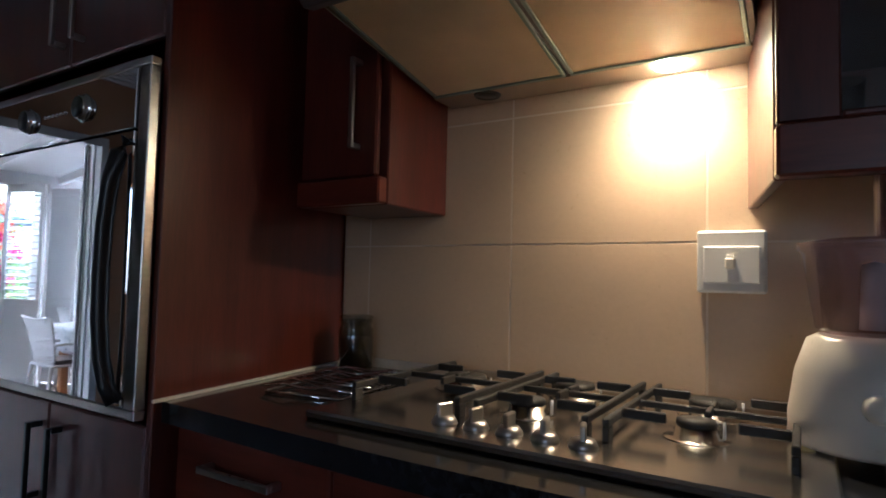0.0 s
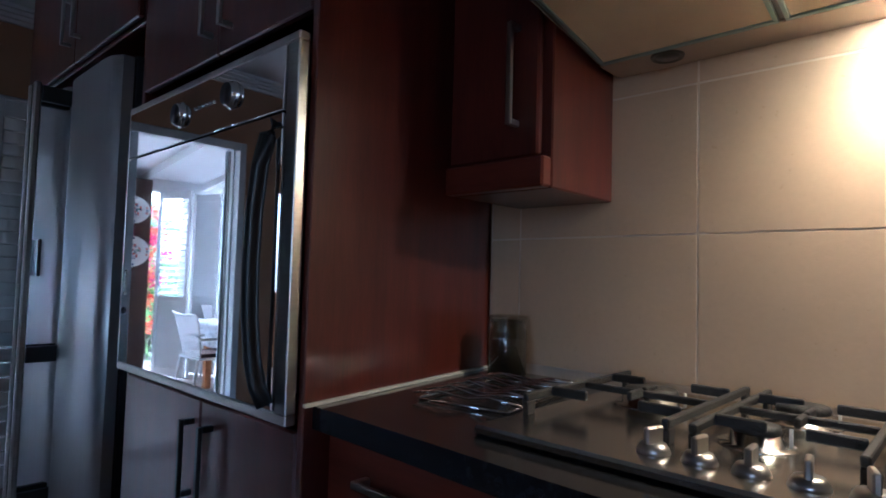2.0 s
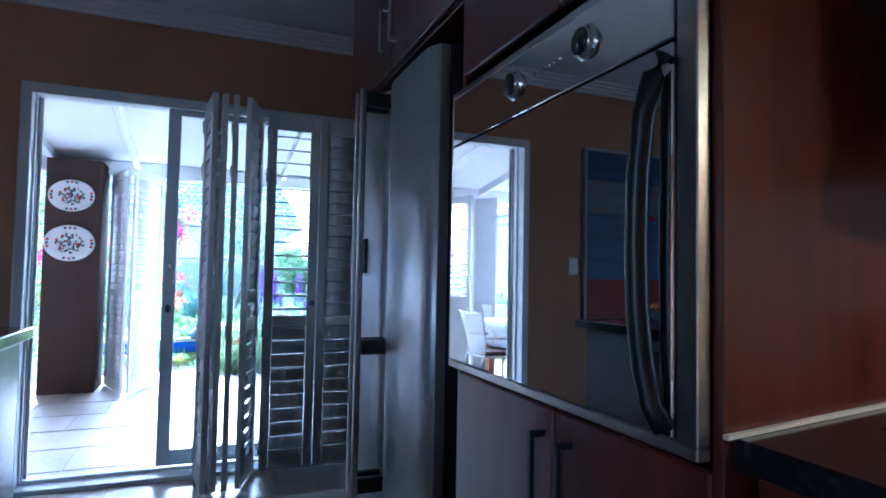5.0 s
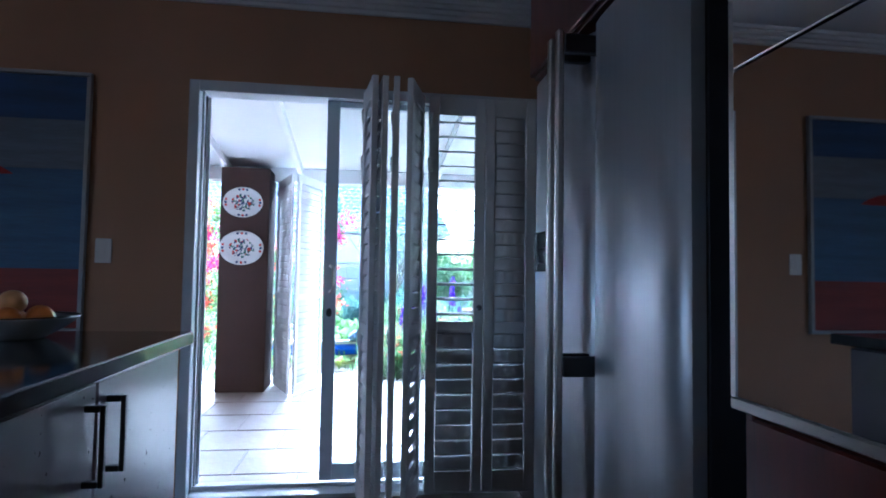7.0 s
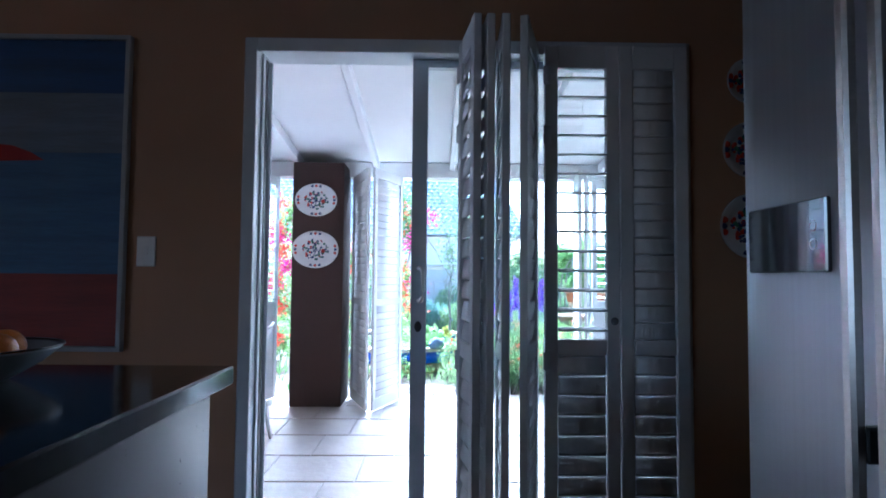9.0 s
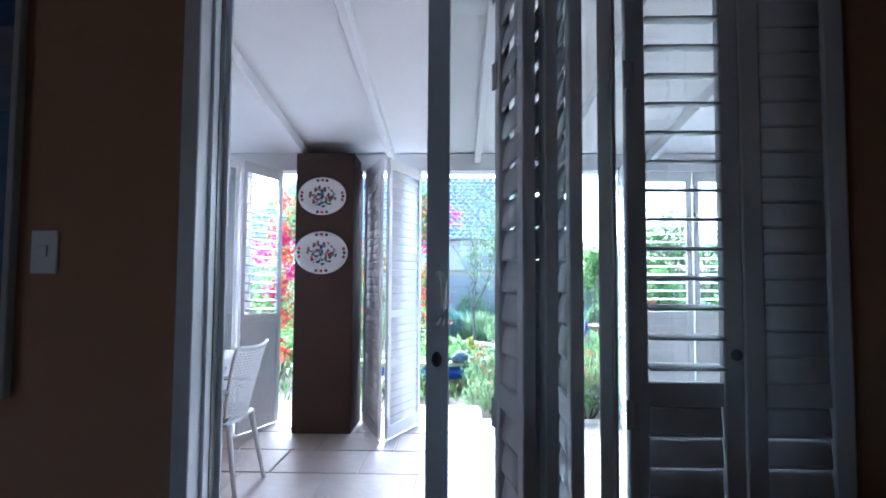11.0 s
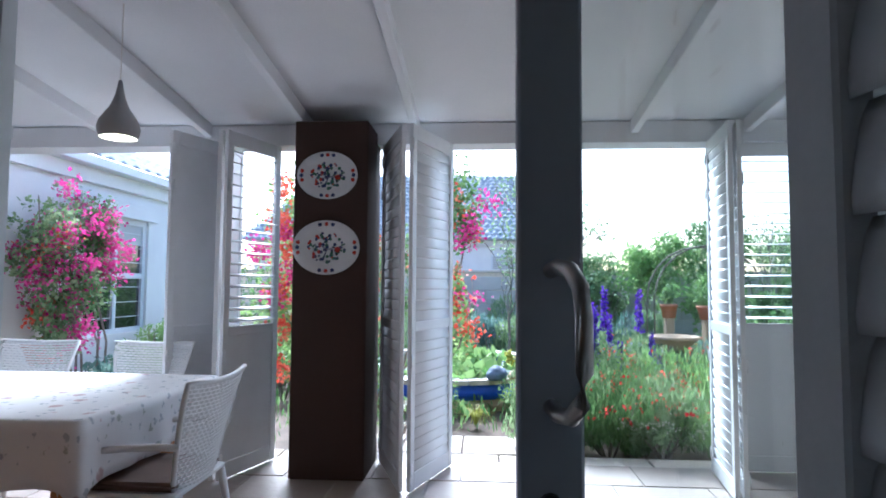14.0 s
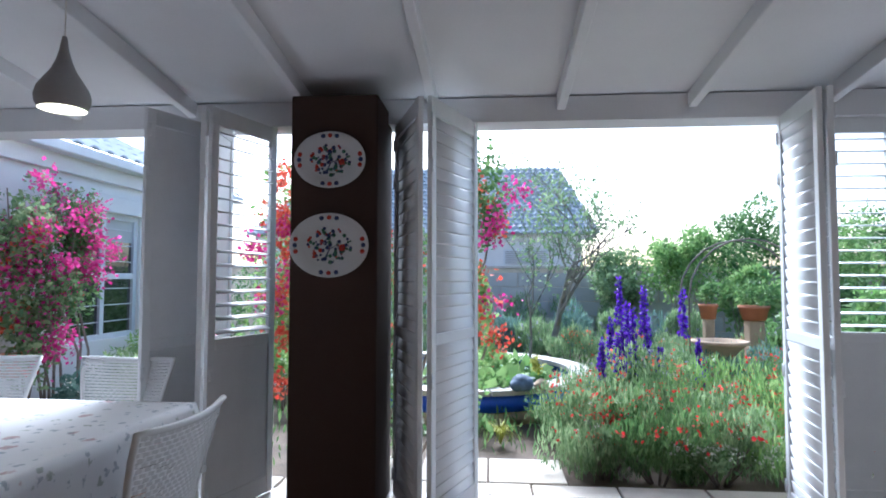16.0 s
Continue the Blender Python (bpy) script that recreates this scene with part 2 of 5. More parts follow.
def lathe(bm, prof, seg=24, m=None, sx=1.0, sy=1.0):
    rings = []
    for r, z in prof:
        if r < 1e-6:
            rings.append([bm.verts.new((0, 0, z))])
        else:
            rings.append([bm.verts.new((r * sx * math.cos(6.28318 * i / seg), r * sy * math.sin(6.28318 * i / seg), z)) for i in range(seg)])
    for a, b in zip(rings, rings[1:]):
        for i in range(seg):
            j = (i + 1) % seg
            if len(a) == 1 and len(b) == 1:
                continue
            if len(a) == 1:
                bm.faces.new((a[0], b[j], b[i]))
            elif len(b) == 1:
                bm.faces.new((a[i], a[j], b[0]))
            else:
                bm.faces.new((a[i], a[j], b[j], b[i]))
    for f in bm.faces:
        f.smooth = True
    if m is not None:
        bmesh.ops.transform(bm, matrix=m, verts=[v for r in rings for v in r])


def tube(bm, pts, r, seg=8, r2=None):
    pts = [Vector(p) for p in pts]
    rings = []
    for i, p in enumerate(pts):
        d = (pts[min(i + 1, len(pts) - 1)] - pts[max(i - 1, 0)]).normalized()
        a = d.cross(Vector((0.13, 0.29, 1)) if abs(d.z) < 0.9 else Vector((1, 0.1, 0))).normalized()
        b = d.cross(a)
        q = r if r2 is None else r + (r2 - r) * i / (len(pts) - 1)
        rings.append([bm.verts.new(p + (a * math.cos(6.28318 * k / seg) + b * math.sin(6.28318 * k / seg)) * q) for k in range(seg)])
    for a, b in zip(rings, rings[1:]):
        for k in range(seg):
            bm.faces.new((a[k], a[(k + 1) % seg], b[(k + 1) % seg], b[k])).smooth = True
    bm.faces.new(rings[0][::-1])
    bm.faces.new(rings[-1])


def bev(bm, w=0.003, seg=1):
    bmesh.ops.bevel(bm, geom=bm.edges[:], offset=w, segments=seg, affect="EDGES", clamp_overlap=True)


def mesh_of(name, bm, material):
    bmesh.ops.recalc_face_normals(bm, faces=bm.faces[:])
    me = bpy.data.meshes.new(name)
    bm.to_mesh(me)
    bm.free()
    me.materials.append(material)
    return me


def part(name, bm, material, parent=None, label="", bw=0.0, kind=""):
    if bw:
        bev(bm, bw)
    ob = new(name, mesh_of(name, bm, material))
    ob.parent = parent
    return tagged(ob, label, kind=kind)


def more(name, mesh, parent, loc=(0, 0, 0), rot=None):
    ob = new(name, mesh)
    ob.parent = parent
    ob.location = loc
    if rot:
        ob.rotation_euler = rot
    return ob


def thing(name, label, cat, m=None, group="", kind=""):
    ob = new(name)
    ob.empty_display_size = 0.1
    if m is not None:
        ob.matrix_world = m
    return tagged(ob, label, cat, group, kind)


def bx(name, dims, material, parent=None, label="", bw=0.003, kind=""):
    bm = bmesh.new()
    B(bm, *dims)
    return part(name, bm, material, parent, label, bw, kind)


def walls(name, boxes, material):
    bm = bmesh.new()
    for b in boxes:
        B(bm, *b)
    return part(name, bm, material, kind="structure")


# the large structure
XI, XO = -3.73, -3.95          # inner and outer face of the wall with the sliding door
DY0, DY1, DZ = 0.655, 2.385, 2.0
PF = -0.113                    # patio floor
CE = 2.46                      # kitchen ceiling
walls("wall_west", [(XO, -3.5, -0.2, XI, DY0, 3.0), (XO, DY1, -0.2, XI, 3.2, 3.0), (XO, DY0, DZ, XI, DY1, 3.0), (XO, DY0, -0.2, XI, DY1, 0.0)], M["wall"])
walls("wall_north", [(XI, 2.72, -0.1, 3.2, 2.9, CE + 0.1)], M["wall"])
# the south opening is out of view, assumed to hold the fill lamp
walls("wall_south", [(XI, -3.5, -0.1, 0.6, -3.3, CE + 0.1), (2.6, -3.5, -0.1, 3.2, -3.3, CE + 0.1), (0.6, -3.5, -0.1, 2.6, -3.3, 0.9), (0.6, -3.5, 2.1, 2.6, -3.3, CE + 0.1)], M["wall"])
walls("wall_east", [(3.2, -3.5, -0.1, 3.4, 2.9, CE + 0.1)], M["wall"])
# mullion of that assumed window, never in view
for nm, b in (("window_1", (1.55, -3.45, 0.9, 1.6, -3.38, 2.1)),):
    walls(nm, [b], M["alu"])
walls("ceiling", [(XI, -3.3, CE, 3.2, 2.72, CE + 0.1)], M["white"])
bm = bmesh.new()
for i in range(4):
    B(bm, XI, -3.3, CE - 0.02 * (4 - i), XI + 0.02 * (i + 1), 2.72, CE - 0.02 * (3 - i))
part("trim", bm, M["white"], kind="structure")
walls("floor", [(XI, -3.3, -0.1, 3.2, 2.72, -0.006)], M["joint"])
walls("skirting", [(XI, -3.3, 0, XI + 0.015, DY0 - 0.02, 0.08), (XI, DY1 + 0.02, 0, XI + 0.015, 2.72, 0.08)], M["white"])

walls("patio_floor", [(-7.35, -4.0, PF - 0.2, XO, 6.0, PF - 0.008)], M["joint"])
walls("patio_wall_south", [(-7.35, -4.2, PF, XO, -4.0, 2.9)], M["plaster"])
walls("patio_wall_north", [(-7.35, 6.0, PF, XO, 6.2, 2.9)], M["plaster"])
walls("patio_wall_east", [(XO, 3.2, -0.2, XI, 6.0, 3.0), (XO, -4.0, -0.2, XI, -3.5, 3.0)], M["plaster"])
ZH, ZL = 2.645, 2.184            # patio ceiling at the house and at the beam
bm = bmesh.new()
v = [bm.verts.new(p) for p in ((XO, -4.2, ZH), (XO, 6.2, ZH), (-7.5, 6.2, ZL), (-7.5, -4.2, ZL), (XO, -4.2, ZH + 0.1), (XO, 6.2, ZH + 0.1), (-7.5, 6.2, ZL + 0.1), (-7.5, -4.2, ZL + 0.1))]
for q in ((0, 1, 2, 3), (7, 6, 5, 4), (0, 4, 5, 1), (1, 5, 6, 2), (2, 6, 7, 3), (3, 7, 4, 0)):
    bm.faces.new([v[i] for i in q])
part("ceiling_patio", bm, M["white"], kind="structure")
for y in [-3.65 + 0.74 * k for k in range(14)]:
    bm = bmesh.new()
    v = [bm.verts.new(p) for p in ((XO, y, ZH), (XO, y + 0.05, ZH), (-7.22, y + 0.05, ZL + 0.036), (-7.22, y, ZL + 0.036), (XO, y, ZH - 0.09), (XO, y + 0.05, ZH - 0.09), (-7.22, y + 0.05, ZL - 0.055), (-7.22, y, ZL - 0.055))]
    for q in ((0, 1, 2, 3), (7, 6, 5, 4), (0, 4, 5, 1), (1, 5, 6, 2), (2, 6, 7, 3), (3, 7, 4, 0)):
        bm.faces.new([v[i] for i in q])
    tagged(part("rafter", bm, M["white"], bw=0.004), "white-painted timber rafter under the patio ceiling", "rafter", "patio rafters")
walls("beam", [(-7.42, -4.0, 2.066, -7.22, 6.0, 2.21)], M["white"])
bm = bmesh.new()
B(bm, -7.35, 0.07, PF, -6.89, 0.545, 2.142)
tagged(part("column", bm, M["column"], bw=0.006), "dark brown painted square column holding two oval plates", "column", kind="")

# ground, garden
walls("ground", [(-60, -40, PF - 0.5, -7.35, 40, PF - 0.06)], M["soil"])


# sliding door
def sliding_door():
    t = thing("sliding_door", "white aluminium sliding door standing half open in its frame", "door")
    bm = bmesh.new()
    x0, x1 = XO + 0.02, XI + 0.012
    B(bm, x0, DY0, 0, x1, DY0 + 0.045, DZ)
    B(bm, x0, DY1 - 0.045, 0, x1, DY1, DZ)
    B(bm, x0, DY0 + 0.045, DZ - 0.025, x1, DY1 - 0.045, DZ)
    B(bm, x0, DY0 + 0.045, 0.0, x1, DY1 - 0.045, 0.022)
    B(bm, x0 + 0.10, DY0 + 0.045, 0.02, x0 + 0.11, DY1 - 0.045, 0.04)
    part("frame", bm, M["alu"], t, bw=0.002)
    bm = bmesh.new()
    B(bm, XI + 0.012, DY0 + 0.008, 0, XI + 0.03, DY0 + 0.053, DZ - 0.005)
    B(bm, XI + 0.012, DY0 + 0.053, 1.942, XI + 0.03, DY1 - 0.02, DZ - 0.005)
    part("architrave", bm, M["alu"], t, "white architrave", bw=0.003)
    bx("gasket", (-3.872, DY0 + 0.0455, 0.03, -3.846, DY0 + 0.048, 1.96), M["black"], t, "black rubber gasket", bw=0)
    bx("frame_fin", (-3.90, DY0 + 0.0455, 0.03, -3.888, DY0 + 0.06, 1.965), M["alu"], t, "white frame fin", bw=0.001)
    bx("frame_fin", (-3.80, DY0 + 0.0455, 0.03, -3.788, DY0 + 0.055, 1.965), M["alu"], t, "white frame fin", bw=0.001)
    # leaf and rails: same white as the frame, darkened for standing against the light
    leaf = bx("leaf", (-3.89, 1.300, 0.04, -3.85, 1.364, 1.972), M["alu_backlit"], t)
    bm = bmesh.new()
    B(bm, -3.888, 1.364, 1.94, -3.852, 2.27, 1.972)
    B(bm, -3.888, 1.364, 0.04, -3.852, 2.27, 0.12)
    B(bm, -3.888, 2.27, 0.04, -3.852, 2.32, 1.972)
    part("rail", bm, M["alu_backlit"], leaf, bw=0.002)
    bm = bmesh.new()
    B(bm, -3.873, 1.364, 0.12, -3.867, 2.27, 1.94)
    g = part("pane", bm, M["glass"], leaf)
    g.visible_shadow = False
    bm = bmesh.new()
    tube(bm, [(-3.85, 1.332, 1.115), (-3.825, 1.336, 1.118), (-3.797, 1.343, 1.114), (-3.780, 1.349, 1.099), (-3.775, 1.351, 1.072), (-3.775, 1.351, 1.027), (-3.780, 1.349, 1.000), (-3.797, 1.343, 0.985), (-3.825, 1.336, 0.981), (-3.85, 1.332, 0.984)], 0.0078, 14)
    part("handle", bm, M["satin"], leaf, "satin grey bow handle")
    bm = bmesh.new()
    lathe(bm, [(0, 0.006), (0.013, 0.006), (0.015, 0), (0, 0)], 16, pose(-3.85, 1.331, 0.880, 0, 90, 0), sy=1.0, sx=1.5)
    part("lock", bm, M["black"], leaf)


sliding_door()


# shutters
LOUVRE = {}


def louvre(w, d, mk):
    key = (round(w, 3), d)
    if key not in LOUVRE:
        bm = bmesh.new()
        n = 8
        pr = [(d / 2 * math.cos(6.28318 * k / n), 0.0045 * math.sin(6.28318 * k / n)) for k in range(n)]
        a = [bm.verts.new((0, y, z)) for y, z in pr]
        b = [bm.verts.new((w, y, z)) for y, z in pr]
        for k in range(n):
            bm.faces.new((a[k], a[(k + 1) % n], b[(k + 1) % n], b[k])).smooth = True
        bm.faces.new(a[::-1])
        bm.faces.new(b)
        LOUVRE[key] = mesh_of("louvre", bm, mk)
    return LOUVRE[key]


def shutter(m, w, h, top_tilt, low_tilt, mid=0.86, label="", group="", louv=0.072, th=0.028, knob=False, hinges=True):
    t = thing("shutter_panel", label, "shutter", m, group)
    st, mk = 0.05, M["shutter"]
    for x in (0, w - st):
        bx("stile", (x, -th / 2, 0, x + st, th / 2, h), mk, t)
    for z0, z1 in ((0, 0.10), (mid - 0.03, mid + 0.03), (h - 0.09, h)):
        bx("rail", (st + 0.001, -th / 2 + 0.002, z0, w - st - 0.001, th / 2 - 0.002, z1), mk, t)
    me = louvre(w - 2 * st - 0.004, 0.075, mk)
    for z0, z1, tilt in ((0.10, mid - 0.03, low_tilt), (mid + 0.03, h - 0.09, top_tilt)):
        if tilt is None:
            bx("field_panel", (st + 0.001, -0.006, z0 + 0.001, w - st - 0.001, 0.006, z1 - 0.001), mk, t, bw=0)
            continue
        n = math.ceil((z1 - z0) / (0.068 if tilt > 83 else louv))
        for i in range(n):
            more("louvre", me, t, (st + 0.002, 0, z0 + (i + 0.5) * (z1 - z0) / n), (radians(tilt), 0, 0))
    if hinges:
        for z in (0.12, 0.75, h - 0.35, h - 0.12):
            bm = bmesh.new()
            B(bm, -0.004, -th / 2 - 0.003, z - 0.035, 0.022, -th / 2, z + 0.035)
            tube(bm, [(-0.003, -th / 2 - 0.003, z - 0.035), (-0.003, -th / 2 - 0.003, z + 0.035)], 0.004, 6)
            for dz in (-0.022, 0, 0.022):
                lathe(bm, [(0, 0.001), (0.004, 0.001), (0.004, 0), (0, 0)], 6, pose(0.012, -th / 2 - 0.003, z + dz, 90, 0, 0))
            part("hinge", bm, mk, t)
    if knob:
        bm = bmesh.new()
        lathe(bm, [(0, 0.022), (0.012, 0.02), (0.015, 0.013), (0.007, 0.006), (0.009, 0), (0, 0)], 14, pose(w - 0.025, -th / 2, 0.9, 90, 0, 0))
        part("knob", bm, M["alu_d"], t, "dark round knob")
    return t


# kitchen: two flat at the right, four folded
SH = 1.955
kg = "bifold shutters on the sliding door"
shutter(pose(-3.70, 1.812, 0.02, 0, 0, 90), 0.285, SH, 8, 82, label="white louvred shutter panel, upper slats open, lower slats closed", group=kg, louv=0.0755, knob=True, mid=0.80)
shutter(pose(-3.70, 2.100, 0.02, 0, 0, 90), 0.262, SH, 87, 82, label="white louvred shutter panel with all slats closed, dark round knob beside", group=kg, louv=0.0755, hinges=False, mid=0.80)
for y1, y0 in ((1.496, 1.536), (1.545, 1.582), (1.640, 1.632), (1.778, 1.690)):
    ang = math.degrees(math.atan2(y0 - y1, 0.285))
    shutter(pose(-3.705, y1, 0.02, 0, 0, ang), 0.285, SH, 80, 80, label="white louvred shutter panel folded square to the wall", group=kg, louv=0.0755, mid=0.80)


# patio shutters
def span(x0, y0, x1, y1, z, h, tt, lt, label, **k):
    w = math.hypot(x1 - x0, y1 - y0)
    return shutter(pose(x0, y0, z, 0, 0, math.degrees(math.atan2(y1 - y0, x1 - x0))), w, h, tt, lt, label=label, group="patio shutters", **k)


PH = 2.17
span(-7.28, 0.585, -6.70, 0.80, PF + 0.01, PH, 86, 86, "white louvred patio shutter folded back beside the brown column", mid=0.95)
span(-6.70, 0.845, -7.25, 1.06, PF + 0.01, PH, 80, 80, "white louvred patio shutter half folded open onto the garden", mid=0.95, louv=0.066)
span(-6.79, -0.335, -7.28, -0.165, PF + 0.01, PH, 15, None, "white louvred patio shutter with open upper slats and a closed base", mid=0.90)
span(-6.79, -0.375, -7.28, -0.44, PF + 0.01, PH, None, None, "white louvred patio shutter folded back with closed slats", mid=0.90)
span(-6.78, -0.69, -7.28, -0.475, PF + 0.01, PH, None, None, "white louvred patio shutter folded back with closed slats", mid=0.90)
span(-7.26, 2.785, -6.70, 2.70, PF + 0.01, PH, -80, -80, "white louvred patio shutter half folded open onto the garden", mid=0.95, louv=0.066)
span(-6.69, 2.745, -7.26, 2.92, PF + 0.01, PH, 75, 75, "white louvred patio shutter folded back on its neighbour", mid=0.95)
y = 2.96
while y < 5.2:
    span(-7.28, y, -7.28, y + 0.45, PF + 0.01, PH, 8, None, "white louvred patio shutter closed, upper slats open", mid=0.93)
    y += 0.46
y = -3.95
span(-7.28, -3.95, -7.28, -3.45, PF + 0.01, PH, 15, 85, "white louvred patio shutter closed, upper slats open", mid=0.93)


# kitchen units
FY = 2.104


def bow(parent, x, y, z0, z1, material, name="handle", label="satin bar handle", horizontal=False, out=0.032):
    bm = bmesh.new()
    w = 0.006
    if horizontal:
        B(bm, x - z1, y - out, z0 - w, x + z1, y - out + 0.009, z0 + w)
        for s in (-1, 1):
            B(bm, x + s * (z1 - w) - w, y - out + 0.009, z0 - w, x + s * (z1 - w) + w, y, z0 + w)
    else:
        B(bm, x - w, y - out, z0, x + w, y - out + 0.009, z1)
        B(bm, x - w, y - out + 0.009, z0, x + w, y, z0 + 0.012)
        B(bm, x - w, y - out + 0.009, z1 - 0.012, x + w, y, z1)
    return part(name, bm, material, parent, label, bw=0.0015)


def oven_tower():
    t = thing("tall_oven_cabinet", "tall dark cherry wood cabinet housing a built-in oven", "cabinet", pose(-1.69, 2.712, 0))
    W, D = 0.80, 0.608
    for x, sk in ((0, 0.0), (W - 0.018, 0.15)):
        bm = bmesh.new()
        B(bm, x, -D, 0.0, x + 0.018, 0, CE - 0.002)
        for v in bm.verts:
            v.co.x -= sk * (v.co.y + D)
        part("side_panel", bm, M["cherry"], t, bw=0.002)
    for z in (0.08, 0.85, 1.56):
        bx("shelf", (0.018, -D + 0.021, z, W - 0.13, 0, z + 0.018), M["cherry"], t)
    for x0, x1, hx in ((0.003, W / 2 + 0.027, W / 2 + 0.0), (W / 2 + 0.031, W - 0.02, W / 2 + 0.085)):
        d = bx("door", (x0, -D - 0.001, 0.09, x1, -D + 0.018, 0.858), M["cherry"], t, bw=0.004)
        bow(d, hx, -D - 0.001, 0.655, 0.815, M["black"], label="dark square bow handle")
        d = bx("door", (x0, -D - 0.001, 1.592, x1, -D + 0.018, CE - 0.01), M["cherry"], t, bw=0.004)
        bow(d, hx, -D - 0.001, 1.635, 1.795, M["satin"])


def oven():
    t = thing("oven", "built-in oven with mirror-like black glass front and brushed steel surround", "oven", pose(-1.69, FY - 0.004, 0.872))
    W, H = 0.785, 0.672
    for a in ((0, 0, W, 0.018), (0, H - 0.016, W, H), (0, 0.0185, 0.016, H - 0.0165), (W - 0.036, 0.0185, W, H - 0.0165)):
        bx("surround", (a[0], -0.022, a[1], a[2], 0.0, a[3]), M["steel"], t, "brushed steel surround", bw=0.002)
    bx("cavity", (0.022, 0.03, 0.022, W - 0.13, 0.5, H - 0.022), M["dark"], t)
    d = bx("door", (0.018, -0.026, 0.02, W - 0.038, -0.004, 0.534), M["oven_glass"], t, "mirror-like black glass door", bw=0.002)
    bm = bmesh.new()
    xx = W - 0.062
    tube(bm, [(xx + .02, -0.034, 0.515), (xx + 0.008, -0.043, 0.49), (xx - 0.002, -0.050, 0.44), (xx - 0.008, -0.054, 0.36), (xx - 0.010, -0.055, 0.27), (xx - 0.008, -0.054, 0.18), (xx - 0.002, -0.050, 0.11), (xx + 0.008, -0.043, 0.06), (xx + .02, -0.034, 0.03)], 0.015, 14)
    part("handle", bm, M["black"], d, "curved black upright handle")
    p = bx("control_panel", (0.018, -0.026, 0.538, W - 0.038, -0.004, H - 0.018), M["oven_glass"], t, "black glass control panel", bw=0.002)
    for x in (0.325, 0.56):
        bm = bmesh.new()
        lathe(bm, [(0, 0.013), (0.023, 0.013), (0.025, 0.010), (0.026, 0.003), (0.029, 0.002), (0.030, 0), (0, 0)], 24, pose(x, -0.026, 0.60, 90, 0, 0))
        part("knob", bm, M["chrome"], p, "round chrome-edged knob")
        bm = bmesh.new()
        lathe(bm, [(0, 0.0145), (0.022, 0.0145), (0.022, 0.0125), (0, 0.0125)], 20, pose(x, -0.026, 0.60, 90, 0, 0))
        part("knob_face", bm, M["black"], p)
    for i in range(6):
        bm = bmesh.new()
        lathe(bm, [(0, 0.003), (0.003, 0.003), (0.004, 0), (0, 0)], 10, pose(0.40 + i * 0.017, -0.026, 0.60, 90, 0, 0))
        part("button", bm, M["chrome"], p)


oven_tower()
oven()


def fridge_housing():
    t = thing("over_fridge_cabinet", "dark cherry wood cupboard with two doors over the steel fridge", "cabinet", pose(-2.86, 2.712, 0))
    W, D = 1.168, 0.608
    bm = bmesh.new()
    B(bm, 0, -D, 1.79, W - 0.002, 0, 1.808)
    B(bm, 0, -D, 1.808, 0.018, 0, CE - 0.002)
    B(bm, W - 0.020, -D, 1.808, W - 0.002, 0, CE - 0.002)
    B(bm, 0.018, -0.02, 1.808, W - 0.02, 0, CE - 0.002)
    part("body", bm, M["cherry"], t, bw=0.002)
    for x0, x1, hx in ((0.003, 0.60, 0.55), (0.604, W - 0.004, 0.66)):
        d = bx("door", (x0, -D - 0.019, 1.80, x1, -D - 0.001, CE - 0.01), M["cherry"], t, bw=0.004)
        bow(d, hx, -D - 0.019, 1.87, 2.03, M["satin"])


fridge_housing()


def fridge():
    t = thing("fridge", "side-by-side brushed steel fridge with bar handles and black dispenser panel", "fridge", pose(-2.80, 2.70, 0))
    W = 0.965
    bx("body", (0.004, -0.565, 0.03, W - 0.004, 0, 1.745), M["dark"], t, bw=0.005)
    for x0, x1, hx in ((0.0, 0.515, 0.485), (0.522, W, 0.548)):
        bm = bmesh.new()
        n = 12
        a, b = [], []
        for i in range(n + 1):
            x = x0 + (x1 - x0) * i / n
            u = 2 * i / n - 1
            y = -0.624 + 0.025 * abs(u) ** 8
            a.append((x, y))
        pr = a + [(x1, -0.57), (x0, -0.57)]
        lo = [bm.verts.new((x, y, 0.05)) for x, y in pr]
        hi = [bm.verts.new((x, y, 1.735)) for x, y in pr]
        for i in range(len(pr)):
            j = (i + 1) % len(pr)
            bm.faces.new((lo[i], lo[j], hi[j], hi[i])).smooth = i < n
        bm.faces.new(lo[::-1])
        bm.faces.new(hi)
        d = part("door", bm, M["fridge"], t)
        bm = bmesh.new()
        B(bm, hx - 0.012, -0.722, 0.36, hx + 0.012, -0.702, 1.715)
        h = part("handle", bm, M["steel"], d, "long steel bar handle", bw=0.005)
        for z in (0.40, 0.85, 1.68):
            bx("bracket", (hx - 0.011, -0.702, z - 0.025, hx + 0.011, -0.600, z + 0.025), M["black"], h)
    bx("dispenser", (0.074, -0.634, 1.093, 0.319, -0.615, 1.224), M["black_glass"], t, "glossy black dispenser panel", bw=0.003)
    for z in (1.143, 1.175):
        bm = bmesh.new()
        lathe(bm, [(0.007, 0), (0.009, 0.001), (0.011, 0)], 16, pose(0.285, -0.634, z, 90, 0, 0))
        part("button_ring", bm, M["chrome"], t)


fridge()


